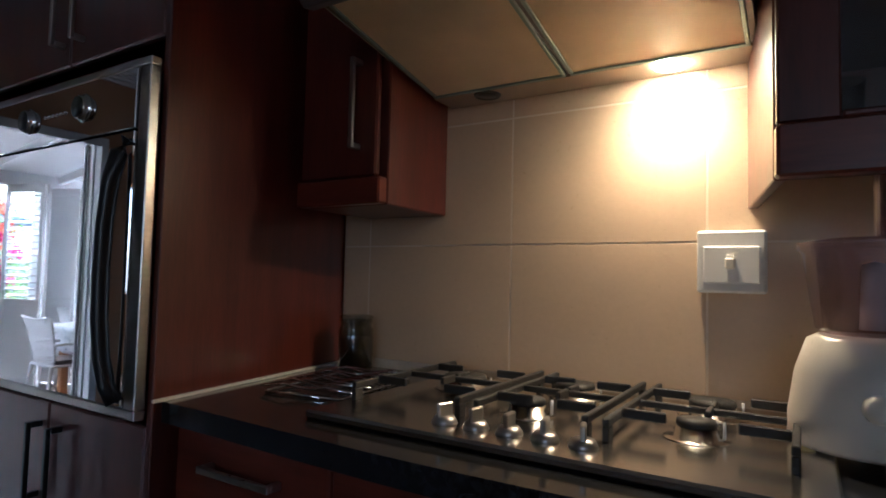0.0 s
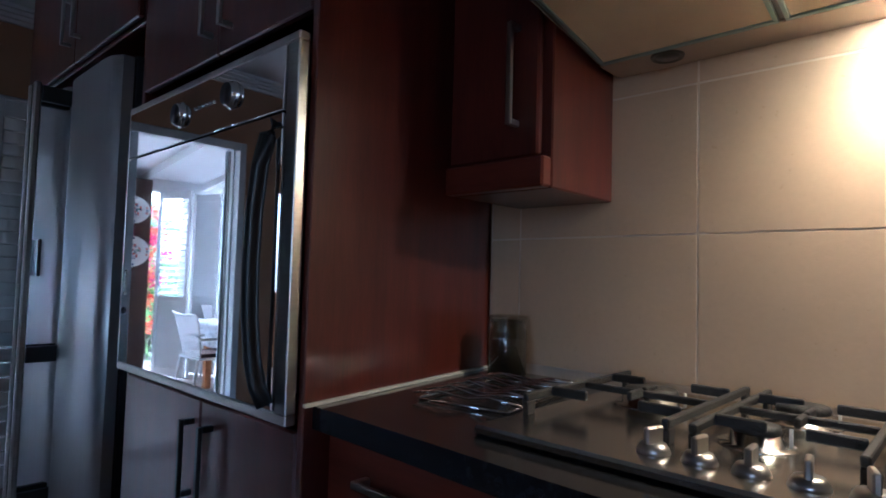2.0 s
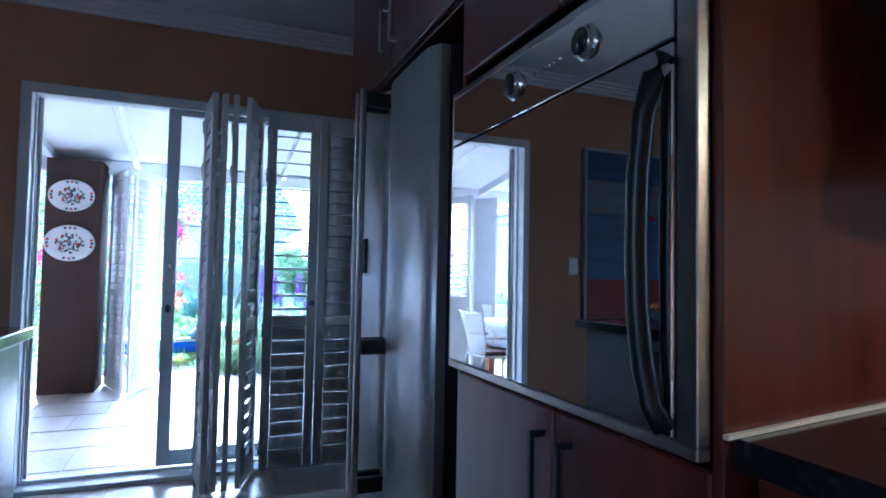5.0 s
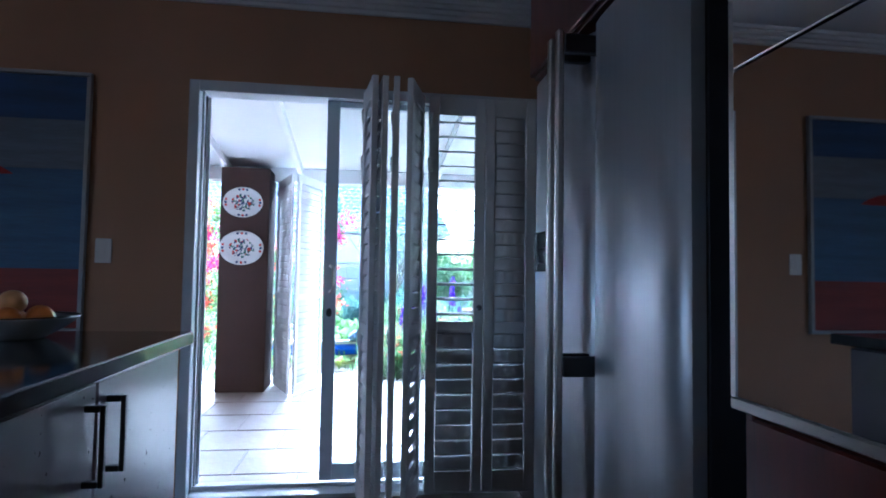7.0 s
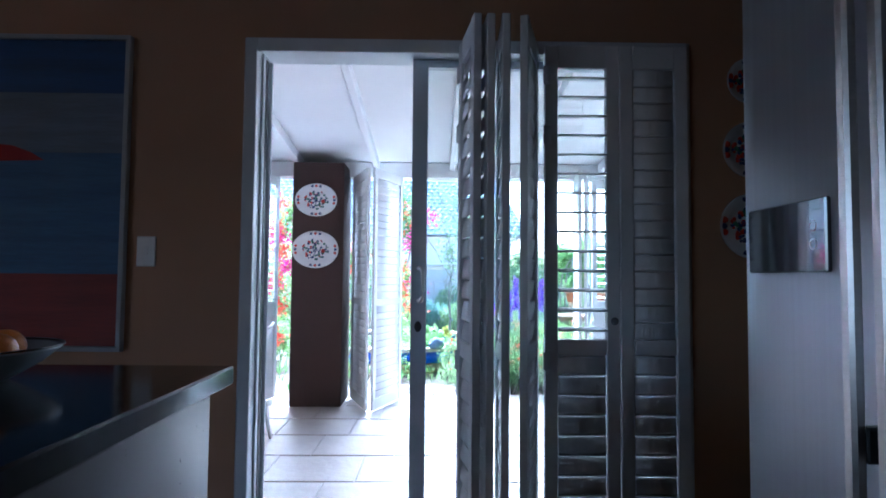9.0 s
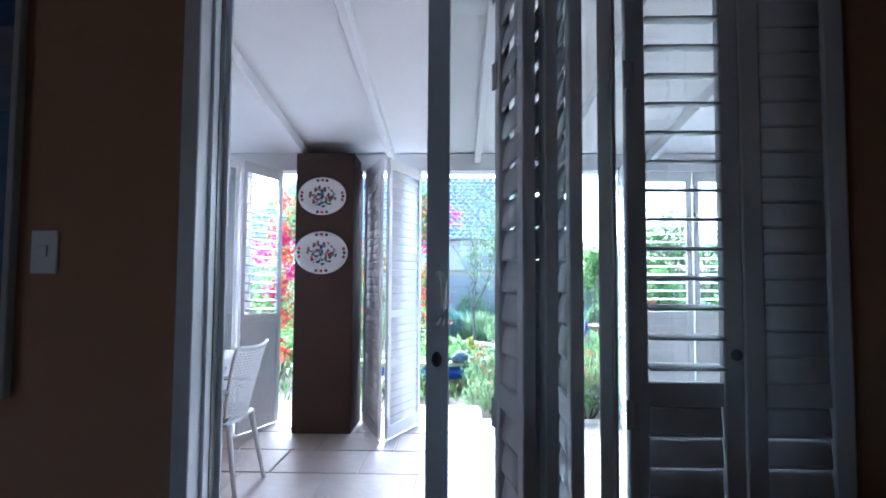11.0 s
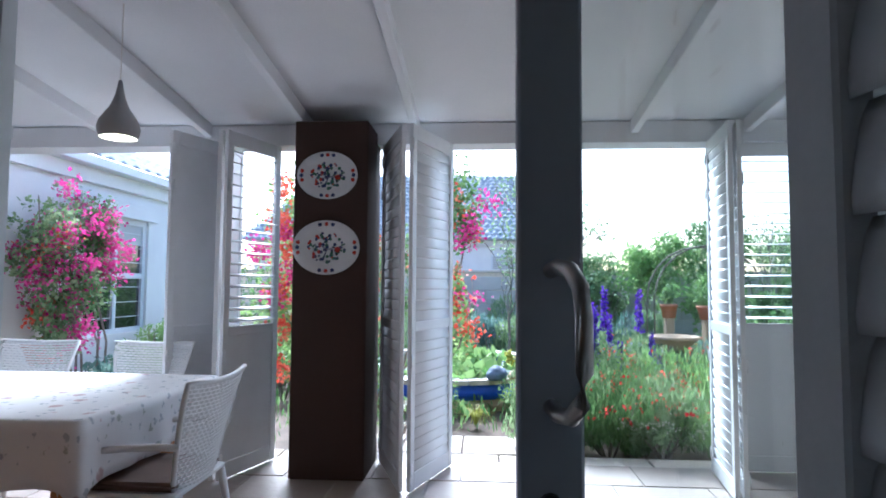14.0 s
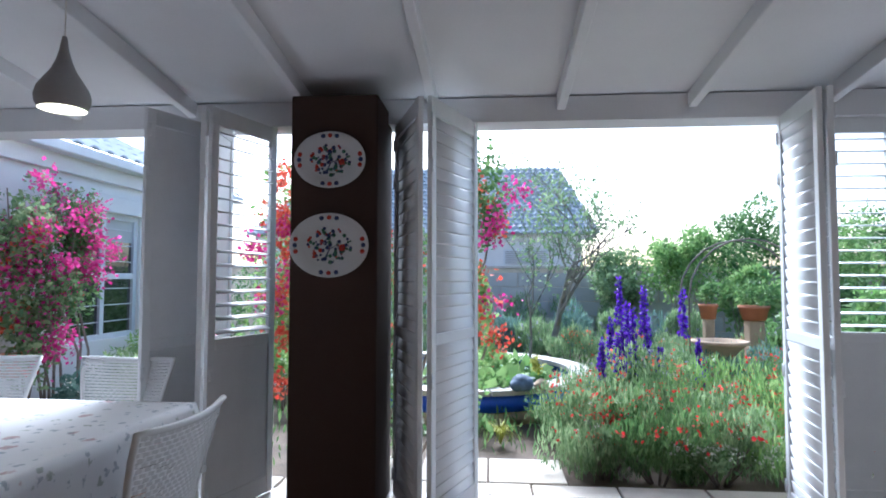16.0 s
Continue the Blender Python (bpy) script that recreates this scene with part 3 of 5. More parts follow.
def base_unit(x0, x1, name="base_cabinet"):
    t = thing(name, "dark cherry wood base cabinet with a drawer, under the black worktop", "cabinet", pose(x0, 2.712, 0), group="base cabinets under the hob")
    W = x1 - x0
    bx("body", (0, -0.535, 0.08, W - 0.002, 0, 0.862), M["cherry"], t)
    y = -0.558
    d = bx("drawer_front", (0.002, y, 0.70, W - 0.004, y + 0.02, 0.858), M["cherry_h"], t, bw=0.004)
    bow(d, W / 2, y, 0.80, min(0.09, W / 2 - 0.03), M["satin"], horizontal=True)
    bx("door", (0.002, y, 0.09, W - 0.004, y + 0.02, 0.696), M["cherry"], t, bw=0.004)


for a, b in ((-0.888, -0.50), (-0.50, 0.15), (0.15, 0.75), (0.75, 1.35)):
    base_unit(a, b)

bm = bmesh.new()
n = 40
top, low = [], []
for i in range(n + 1):
    x = -0.889 + 2.25 * i / n
    y = 2.125 - 0.025 * math.exp(-((x + 0.30) / 0.42) ** 2)
    top.append((x, y))
pr = top + [(1.36, 2.706), (-0.975, 2.706)]
lo = [bm.verts.new((x, y, 0.866)) for x, y in pr]
hi = [bm.verts.new((x, y, 0.904)) for x, y in pr]
for i in range(len(pr)):
    j = (i + 1) % len(pr)
    bm.faces.new((lo[i], lo[j], hi[j], hi[i]))
bm.faces.new(lo[::-1])
bm.faces.new(hi)
tagged(part("worktop", bm, M["granite"]), "polished black granite worktop with a gently bowed front edge", "worktop")
bm = bmesh.new()
B(bm, -0.888, 2.10, 0.9045, -0.880, 2.70, 0.910)
for v in bm.verts:
    v.co.x -= 0.15 * (v.co.y - 2.104)
tagged(part("sealant_strip", bm, M["white_plastic"]), "thin white sealant strip along the tall cabinet", "strip")

# splashback
TW, TH, TZ, TX = 0.421, 0.300, 1.226, -0.4644
bm = bmesh.new()
B(bm, -0.975, 2.7085, 0.904, 1.6, 2.7195, 1.8)
back = part("splashback", bm, M["grout"], kind="structure")
for r in (-2, -1, 0, 1):
    for c in range(-2, 5):
        x0, z0 = TX + c * TW, TZ + r * TH
        a, b = max(x0 + 0.002, -0.972), min(x0 + TW - 0.002, 1.6)
        z1, z2 = max(z0 + 0.002, 0.906), min(z0 + TH - 0.002, 1.8)
        if b - a > 0.02 and z2 - z1 > 0.02:
            bx("tile", (a, 2.707, z1, b, 2.7083, z2), M["tile"], back, bw=0.0005)


def wall_cabinet_left():
    t = thing("wall_cabinet", "narrow dark cherry wood wall cabinet beside the cooker hood", "cabinet", pose(-0.888, 2.706, 1.30))
    W, D, H = 0.243, 0.262, CE - 1.303
    bx("body", (0, -D + 0.02, 0, W, 0, H), M["cherry"], t, bw=0.003)
    bx("pelmet", (0, -D - 0.012, 0.0, W, -D + 0.019, 0.058), M["cherry_h"], t, bw=0.004)
    d = bx("door", (0.002, -D, 0.062, W - 0.02, -D + 0.018, H - 0.003), M["cherry"], t, bw=0.004)
    bow(d, W - 0.068, -D, 0.12, 0.32, M["satin"])


wall_cabinet_left()


def wall_cabinet_right():
    t = thing("glazed_wall_cabinet", "cherry wood wall cabinet with glass door, white bowls inside", "cabinet", pose(0.028, 2.706, 1.288))
    W, D, H = 0.75, 0.34, CE - 1.291
    bm = bmesh.new()
    B(bm, 0, -D + 0.02, 0, 0.018, 0, H)
    B(bm, W - 0.018, -D + 0.02, 0, W, 0, H)
    B(bm, 0.018, -D + 0.02, 0.05, W - 0.018, 0, 0.068)
    B(bm, 0.018, -D + 0.02, 0.235, W - 0.018, 0, 0.253)
    B(bm, 0.018, -0.012, 0.068, W - 0.018, 0, H)
    part("body", bm, M["cherry"], t, bw=0.002)
    bx("pelmet", (0, -D - 0.012, 0.0, W, -D + 0.019, 0.072), M["cherry_h"], t, bw=0.004)
    d = thing("door", "", "")
    d.parent = t
    for b in ((0.002, 0.074, 0.075, H - 0.003), (W - 0.075, 0.074, W - 0.002, H - 0.003), (0.076, 0.074, W - 0.076, 0.084), (0.076, H - 0.07, W - 0.076, H - 0.003)):
        bx("door_frame", (b[0], -D, b[1], b[2], -D + 0.018, b[3]), M["cherry"], d, bw=0.003)
    g = bx("pane", (0.076, -D + 0.006, 0.084, W - 0.076, -D + 0.010, H - 0.07), M["glass"], d, bw=0)
    for o in t.children_recursive:
        if o.type == "MESH":
            for v in o.data.vertices:
                v.co.x -= 0.17 * v.co.y
    for i, (x, r) in enumerate(((0.20, 0.105), (0.43, 0.105), (0.62, 0.07))):
        bm = bmesh.new()
        lathe(bm, [(0, 0.003), (r * 0.4, 0), (r * 0.42, 0.008), (r * 0.85, 0.05), (r, 0.105), (r * 0.97, 0.105), (r * 0.8, 0.05), (r * 0.35, 0.012), (0, 0.011)], 28)
        o = part("bowl", bm, M["china"])
        o.location = (0.058 + x, 2.54, 1.288 + 0.2535)
        tagged(o, "round white china bowl on the glazed cabinet's shelf", "bowl", "bowls in the cabinet")
    for i in range(5):
        bm = bmesh.new()
        lathe(bm, [(0, 0), (0.024, 0), (0.03, 0.09), (0.028, 0.09), (0.022, 0.006), (0, 0.005)], 16)
        o = part("drinking_glass", bm, M["jar_glass"])
        o.location = (0.058 + 0.11 + i * 0.085, 2.50 + 0.03 * (i % 2), 1.288 + 0.0685)
        tagged(o, "small clear drinking glass inside the glazed cabinet", "glass", "glasses in the cabinet")


wall_cabinet_right()


def hood():
    t = thing("cooker_hood", "dark cooker hood with mesh filters and one lit lamp", "cooker hood")
    x0, x1, z = -0.635, 0.052, 1.575
    bm = bmesh.new()
    pts = [(2.615, z), (2.705, z), (2.705, z + 0.32), (2.40, z + 0.32), (2.24, z + 0.16), (2.185, z + 0.13), (2.165, z + 0.09), (2.170, z + 0.055), (2.19, z + 0.04), (2.215, z + 0.045), (2.224, z + 0.069)]
    a = [bm.verts.new((x0, p, q)) for p, q in pts]
    b = [bm.verts.new((x1, p, q)) for p, q in pts]
    for i in range(len(pts)):
        j = (i + 1) % len(pts)
        bm.faces.new((a[i], a[j], b[j], b[i]))
    bm.faces.new(a[::-1])
    bm.faces.new(b)
    part("body", bm, M["hood"], t, bw=0.002)
    bx("chimney", (-0.44, 2.42, z + 0.322, -0.14, 2.704, CE - 0.003), M["steel"], t)
    bx("lamp_strip", (x0 + 0.004, 2.615, z - 0.006, x1 - 0.004, 2.703, z - 0.0005), M["strip"], t, "brownish lamp strip", bw=0.001)
    for xa, xb in ((x0 + 0.012, -0.300), (-0.290, x1 - 0.012)):
        f = bx("filter", (xa + 0.008, 2.232, z - 0.006, xb - 0.008, 2.602, z - 0.001), M["filter"], t, "beige mesh grease filter", bw=0.001)
        bm = bmesh.new()
        B(bm, xa, 2.224, z - 0.009, xb, 2.232, z - 0.001)
        B(bm, xa, 2.602, z - 0.009, xb, 2.610, z - 0.001)
        B(bm, xa, 2.232, z - 0.009, xa + 0.008, 2.602, z - 0.001)
        B(bm, xb - 0.008, 2.232, z - 0.009, xb, 2.602, z - 0.001)
        rim = part("filter_rim", bm, M["trimblue"], f, "blue-grey rim", bw=0.001)
        for o in (f, rim):
            for v in o.data.vertices:
                v.co.z += 0.19 * (2.615 - v.co.y)
    for x, mt in ((-0.10, M["lampglow"]), (-0.50, M["black"])):
        bm = bmesh.new()
        lathe(bm, [(0, -0.003), (0.022, -0.003), (0.024, 0), (0.03, -0.004), (0.032, 0.0)], 24, pose(x, 2.64, z - 0.0065))
        part("lamp", bm, mt, t, "lit round hood lamp" if x > -0.2 else "unlit round hood lamp")


hood()


def hob():
    t = thing("gas_hob", "stainless steel gas hob with black pan grates and five knobs", "hob", pose(-0.592, 2.195, 0.9045))
    W, D = 0.745, 0.485
    bx("top_plate", (0, -0.01, 0, W, D, 0.015), M["steel_h"], t, bw=0.004)
    bs = [(0.115, 0.33, 0.045), (0.13, 0.20, 0.0), (0.315, 0.19, 0.03), (0.33, 0.385, 0.038), (0.575, 0.375, 0.038), (0.575, 0.20, 0.028), (0.12, 0.34, 0.0)]
    for x, y, r in bs:
        if r <= 0:
            continue
        bm = bmesh.new()
        lathe(bm, [(0, 0), (r + 0.02, 0), (r + 0.017, 0.003), (r + 0.004, 0.003), (r, 0.018), (0, 0.018)], 28, pose(x, y, 0.014))
        bu = part("burner", bm, M["steel_h"], t)
        bm = bmesh.new()
        lathe(bm, [(0, 0.019), (r * 0.98, 0.019), (r, 0.022), (r * 0.95, 0.028), (r * 0.3, 0.030), (0, 0.030)], 28, pose(x, y, 0.014))
        part("burner_cap", bm, M["iron"], bu)
        bm = bmesh.new()
        tube(bm, [(x + r + 0.008, y + 0.012, 0.014), (x + r + 0.008, y + 0.012, 0.04)], 0.0025, 6)
        part("spark_plug", bm, M["white_plastic"], bu)
    z0, z1 = 0.036, 0.048
    for x0, x1 in ((0.012, 0.238), (0.262, 0.448), (0.468, 0.705)):
        bm = bmesh.new()
        y0, y1, w = 0.095, 0.455, 0.005
        for x, s in ((x0, 1), (x1 - 2 * w, -1)):
            B(bm, x, y0, z0, x + 2 * w, y1, z1)
            for y in (y0, y1 - 0.022):
                fs = B(bm, x, y, 0.014, x + 2 * w, y + 0.022, z0 - 0.0002)
            a, c = (x + 2 * w, x + 2 * w + 0.062) if s > 0 else (x - 0.062, x)
            for y in (0.165, 0.375):
                B(bm, a, y - w * 0.8, z0 + 0.001, c, y + w * 0.8, z1 + 0.004)
        B(bm, x0 + 2 * w, 0.268, z0, x1 - 2 * w, 0.277, z1 - 0.001)
        xm = (x0 + x1) / 2
        B(bm, xm - w * 0.8, 0.277, z0 + 0.001, xm + w * 0.8, 0.325, z1 + 0.003)
        B(bm, xm - w * 0.8, 0.222, z0 + 0.001, xm + w * 0.8, 0.268, z1 + 0.003)
        part("grate", bm, M["iron"], t, "black cast-iron pan grate", bw=0.0018)
    for i in range(5):
        x = 0.235 + i * 0.055
        bm = bmesh.new()
        lathe(bm, [(0, 0.012), (0.015, 0.012), (0.019, 0.006), (0.021, 0), (0, 0)], 24, pose(x, 0.055, 0.014))
        k = part("knob", bm, M["satin"], t, "satin metal control knob")
        bm = bmesh.new()
        B(bm, -0.004, -0.015, 0.010, 0.004, 0.015, 0.032, pose(x, 0.055, 0.014, 0, 0, 8 * (i - 2)))
        part("grip", bm, M["satin"], k, bw=0.002)


hob()


def socket():
    t = thing("cooker_switch", "white cooker isolator switch box on the cream tiles, lit from above", "switch", pose(-0.058, 2.707, 1.128))
    bx("box", (0, -0.03, 0, 0.118, 0, 0.118), M["white_plastic"], t, bw=0.004)
    bx("switch_plate", (0.012, -0.034, 0.018, 0.108, -0.029, 0.088), M["white_plastic"], t, bw=0.002)
    bx("rocker", (0.050, -0.044, 0.045, 0.068, -0.034, 0.066), M["cream"], t, bw=0.003)
    bx("indicator", (0.053, -0.0375, 0.066, 0.065, -0.034, 0.072), M["white_plastic"], t, bw=0.001)


socket()


def processor():
    t = thing("food_processor", "cream food processor with clear lilac bowl on the black worktop", "food processor", pose(0.202, 2.47, 0.905))
    bm = bmesh.new()
    lathe(bm, [(0, 0.018), (0.10, 0.018), (0.108, 0.025), (0.107, 0.06), (0.098, 0.12), (0.083, 0.165), (0.07, 0.172), (0, 0.172)], 36, sy=0.85)
    part("base", bm, M["cream"], t, bw=0.0)
    bm = bmesh.new()
    lathe(bm, [(0, 0.173), (0.06, 0.173), (0.072, 0.18), (0.088, 0.285), (0.090, 0.288), (0.094, 0.29), (0.094, 0.30), (0.06, 0.306), (0.03, 0.308), (0, 0.308)], 36)
    part("bowl", bm, M["bowl_plastic"], t, "clear lilac plastic bowl with lid")
    bm = bmesh.new()
    lathe(bm, [(0.032, 0.308), (0.032, 0.40), (0.034, 0.405), (0.028, 0.405), (0.028, 0.308)], 20, pose(0.03, 0.0, 0))
    part("feed_tube", bm, M["bowl_plastic"], t)
    bm = bmesh.new()
    lathe(bm, [(0, 0.18), (0.02, 0.18), (0.016, 0.27), (0, 0.275)], 16)
    part("spindle", bm, M["white_plastic"], t)
    bm = bmesh.new()
    lathe(bm, [(0, 0.016), (0.012, 0.016), (0.017, 0.010), (0.020, 0), (0, 0)], 24, pose(-0.005, -0.083, 0.085, 80, 0, 0))
    part("dial", bm, M["cream"], t, "round speed dial")
    for x, y in ((-0.085, -0.04), (0.085, -0.04), (0.0, 0.075)):
        bm = bmesh.new()
        lathe(bm, [(0, 0), (0.016, 0), (0.018, 0.008), (0.012, 0.018), (0, 0.018)], 16, pose(x, y, 0))
        part("foot", bm, M["rubber"], t, "yellowed rubber foot")
    bx("badge", (0.0, -0.098, 0.055, 0.05, -0.090, 0.06), M["satin"], t, bw=0)


processor()


def jar():
    t = thing("glass_jar", "squat clear glass jar with dark contents on the worktop corner", "jar", pose(-0.862, 2.632, 0.905))
    bm = bmesh.new()
    lathe(bm, [(0, 0), (0.040, 0), (0.044, 0.006), (0.044, 0.10), (0.038, 0.115), (0.041, 0.12), (0.041, 0.128), (0.037, 0.128), (0.034, 0.115), (0.040, 0.098), (0.040, 0.008), (0, 0.006)], 28)
    part("glass_body", bm, M["jar_glass"], t)
    bm = bmesh.new()
    lathe(bm, [(0, 0.008), (0.038, 0.008), (0.038, 0.082), (0, 0.085)], 24)
    part("contents", bm, M["cocoa"], t, "dark contents")
    bm = bmesh.new()
    lathe(bm, [(0, 0.140), (0.040, 0.139), (0.043, 0.136), (0.043, 0.129), (0, 0.129)], 28)
    part("lid", bm, M["jar_glass"], t, "flat glass lid")


jar()


def trivet():
    t = thing("wire_rack", "folding chrome wire rack lying on the worktop beside the hob", "rack", pose(-0.735, 2.44, 0.905, 0, 0, 8))
    for k in range(9):
        bm = bmesh.new()
        y = -0.13 + k * 0.032
        pts = [(-0.11, y, 0.012), (-0.05, y, 0.02 + 0.006 * (k % 2)), (0.0, y + 0.012, 0.012), (0.05, y, 0.022), (0.11, y + 0.005, 0.014 + 0.01 * (k % 2))]
        tube(bm, pts, 0.0028, 6)
        part("wire", bm, M["chrome"], t)
    bm = bmesh.new()
    tube(bm, [(-0.09, -0.14, 0.0035), (-0.09, 0.14, 0.0035), (0.09, 0.14, 0.0035), (0.09, -0.14, 0.0035), (-0.09, -0.14, 0.0035)], 0.0035, 6)
    part("wire_frame", bm, M["chrome"], t)


trivet()


def island():
    t = thing("kitchen_island", "kitchen island with dark lacquered doors and black square bow handles", "cabinet", pose(-2.69, 0.985, -0.012))
    W = 2.2
    bx("body", (0.03, -0.90, 0.08, W, -0.045, 0.862), M["island_front"], t)
    bx("plinth", (0.06, -0.87, 0, W - 0.03, -0.09, 0.08), M["dark"], t)
    n = 4
    for i in range(n):
        x0 = 0.03 + i * 0.54
        d = bx("door", (x0 + 0.002, -0.044, 0.09, x0 + 0.536, -0.024, 0.858), M["island_front"], t, bw=0.004)
        hx = x0 + (0.49 if i % 2 == 0 else 0.05)
        bm = bmesh.new()
        B(bm, hx - 0.006, 0.006, 0.66, hx + 0.006, 0.016, 0.82)
        B(bm, hx - 0.006, -0.024, 0.66, hx + 0.006, 0.006, 0.673)
        B(bm, hx - 0.006, -0.024, 0.807, hx + 0.006, 0.006, 0.82)
        part("handle", bm, M["black"], d, "black square bow handle", bw=0.0015)



island()
tagged(bx("island_worktop", (-2.72, 0.05, 0.854, -0.44, 0.985, 0.892), M["granite"], None, "", 0.004), "polished black granite island worktop mirroring the room", "worktop")


def fruit_bowl():
    t = thing("fruit_bowl", "shallow enamel bowl with a dark rim, on the island worktop", "bowl", pose(-2.505, 0.59, 0.893))
    bm = bmesh.new()
    lathe(bm, [(0, 0.002), (0.07, 0), (0.075, 0.004), (0.12, 0.030), (0.148, 0.054), (0.152, 0.058), (0.145, 0.057), (0.115, 0.034), (0.07, 0.010), (0, 0.008)], 36)
    part("bowl_body", bm, M["enamel"], t)
    bm = bmesh.new()
    lathe(bm, [(0.147, 0.0585), (0.153, 0.0585), (0.153, 0.0615), (0.147, 0.0615)], 36)
    part("rim", bm, M["black"], t, "dark rim")
    for i, (x, y, z) in enumerate(((0, 0, 0.045), (0.07, 0.02, 0.055), (-0.065, 0.03, 0.053), (0.03, -0.07, 0.055), (-0.04, -0.06, 0.053), (0.02, 0.075, 0.055), (0.01, 0.0, 0.095))):
        bm = bmesh.new()
        bmesh.ops.create_uvsphere(bm, u_segments=20, v_segments=12, radius=0.034)
        for v in bm.verts:
            v.co.z *= 0.92
        for f in bm.faces:
            f.smooth = True
        o = part("orange", bm, M["orange"] if i % 3 else M["lemon"])
        o.location = (-2.505 + x, 0.59 + y, 0.893 + z)
        tagged(o, "ripe orange lying in the enamel bowl", "orange", "fruit in the bowl")


fruit_bowl()


def painting():
    t = thing("painting", "large framed painting of blue sky, red parasol and red-brown ground", "painting", pose(XI + 0.003, -1.30, 0.79, 0, 0, 0))
    W, H = 1.525, 1.205
    c = []
    for name, z0, z1, col in (("ground_band", 0.02, 0.29, (0.22, 0.03, 0.02)), ("low_sky", 0.29, 0.75, (0.06, 0.13, 0.25)), ("cloud_band", 0.75, 0.98, (0.14, 0.17, 0.22)), ("high_sky", 0.98, H - 0.02, (0.025, 0.07, 0.19))):
        bx(name, (0.0, 0.02, z0, 0.02, W - 0.02, z1), mat("paint_" + name, col, 0.6, vary=0.3, scale=3, bscale=30, grain=(1, 0.5, 6), bump=0.3), t, bw=0)
    bm = bmesh.new()
    lathe(bm, [(0, 0.06), (0.05, 0.055), (0.12, 0.03), (0.17, 0.0), (0, -0.005)], 24, pose(0.0215, 1.04, 0.72) @ Matrix.Diagonal((0.008, 1, 1, 1)))
    part("parasol", bm, mat("paint_parasol", (0.28, 0.02, 0.02), 0.8), t, "painted red parasol")
    bm = bmesh.new()
    B(bm, 0, 0, 0, 0.03, W, 0.018)
    B(bm, 0, 0, H - 0.018, 0.03, W, H)
    B(bm, 0, 0, 0.018, 0.03, 0.018, H - 0.018)
    B(bm, 0, W - 0.018, 0.018, 0.03, W, H - 0.018)
    part("frame", bm, M["pendant"], t, "thin pale metal frame", bw=0.002)


painting()

t = thing("light_switch", "white light switch plate on the ochre wall", "switch", pose(XI, 0.262, 1.11))
bx("plate", (0, 0, 0, 0.009, 0.072, 0.115), M["white_plastic"], t)
bx("rocker", (0.009, 0.026, 0.045, 0.013, 0.046, 0.075), M["white_plastic"], t, bw=0.001)


def plate(m, rx, rz, label, group, hanging=True):
    """Oval or round plate facing +x, on a wall."""
    t = thing("decorative_plate", label, "plate", m, group)
    R = m.to_3x3()
    q = pose(0, 0, 0, 0, 90, 0)
    bm = bmesh.new()
    lathe(bm, [(0, 0.006), (0.62, 0.006), (0.68, 0.012), (0.98, 0.026), (1.0, 0.024), (0.70, 0.004), (0.6, 0.0), (0, 0.0)], 48, q @ Matrix.Diagonal((rz, rx, 1, 1)))
    part("dish", bm, M["china"], t)
    rnd = random.Random(5)

    def blob(y, z, r, mk, name, x=0.0075, sq=1.0):
        bm = bmesh.new()
        lathe(bm, [(0, 0.001), (r, 0.0008), (r, 0), (0, 0)], 9, pose(x, y, z, 0, 0, 0) @ q @ Matrix.Diagonal((sq, 1, 1, 1)))
        part(name, bm, mk, t)

    for k in range(28):
        a = 6.28318 * k / 28
        if k % 7 in (0, 1, 6):
            blob(0.86 * rx * math.cos(a), 0.86 * rz * math.sin(a), 0.013, M["china_r"] if k % 2 else M["china_d"], "rim_motif", x=0.0225)
    bm = bmesh.new()
    tube(bm, [(0.008, -0.02 * rx / .17, -0.45 * rz), (0.008, 0.0, -0.1 * rz), (0.008, -0.03, 0.12 * rz), (0.008, 0.02, 0.35 * rz)], 0.0035, 5)
    tube(bm, [(0.008, 0.0, -0.1 * rz), (0.008, 0.2 * rx, 0.0), (0.008, 0.3 * rx, -0.3 * rz)], 0.003, 5)
    tube(bm, [(0.008, -0.02, 0.0), (0.008, -0.25 * rx, 0.15 * rz)], 0.003, 5)
    part("branch_motif", bm, M["china_d"], t)
    for k in range(90):
        a, r = rnd.uniform(0, 6.283), 0.55 * math.sqrt(rnd.random())
        blob(r * rx * math.cos(a), r * rz * math.sin(a), rnd.uniform(0.005, 0.012), rnd.choice([M["china_d"], M["china_d"], M["china_g"], M["china_r"]]), "leaf_motif")
    blob(0.33 * rx, -0.08 * rz, 0.02, M["china_r"], "flower_motif")


plate(pose(-6.888, 0.291, 1.785), 0.195, 0.153, "smaller oval white china plate painted with birds, on brown column", "plates on the column")
plate(pose(-6.888, 0.291, 1.327), 0.215, 0.172, "larger oval white china plate painted with birds, on brown column", "plates on the column")
for z, r in ((1.85, 0.09), (1.58, 0.11), (1.285, 0.125)):
    plate(pose(XI + 0.004, 2.612, z), r, r, "round blue and white china plate hanging on the ochre wall", "round plates by the fridge")


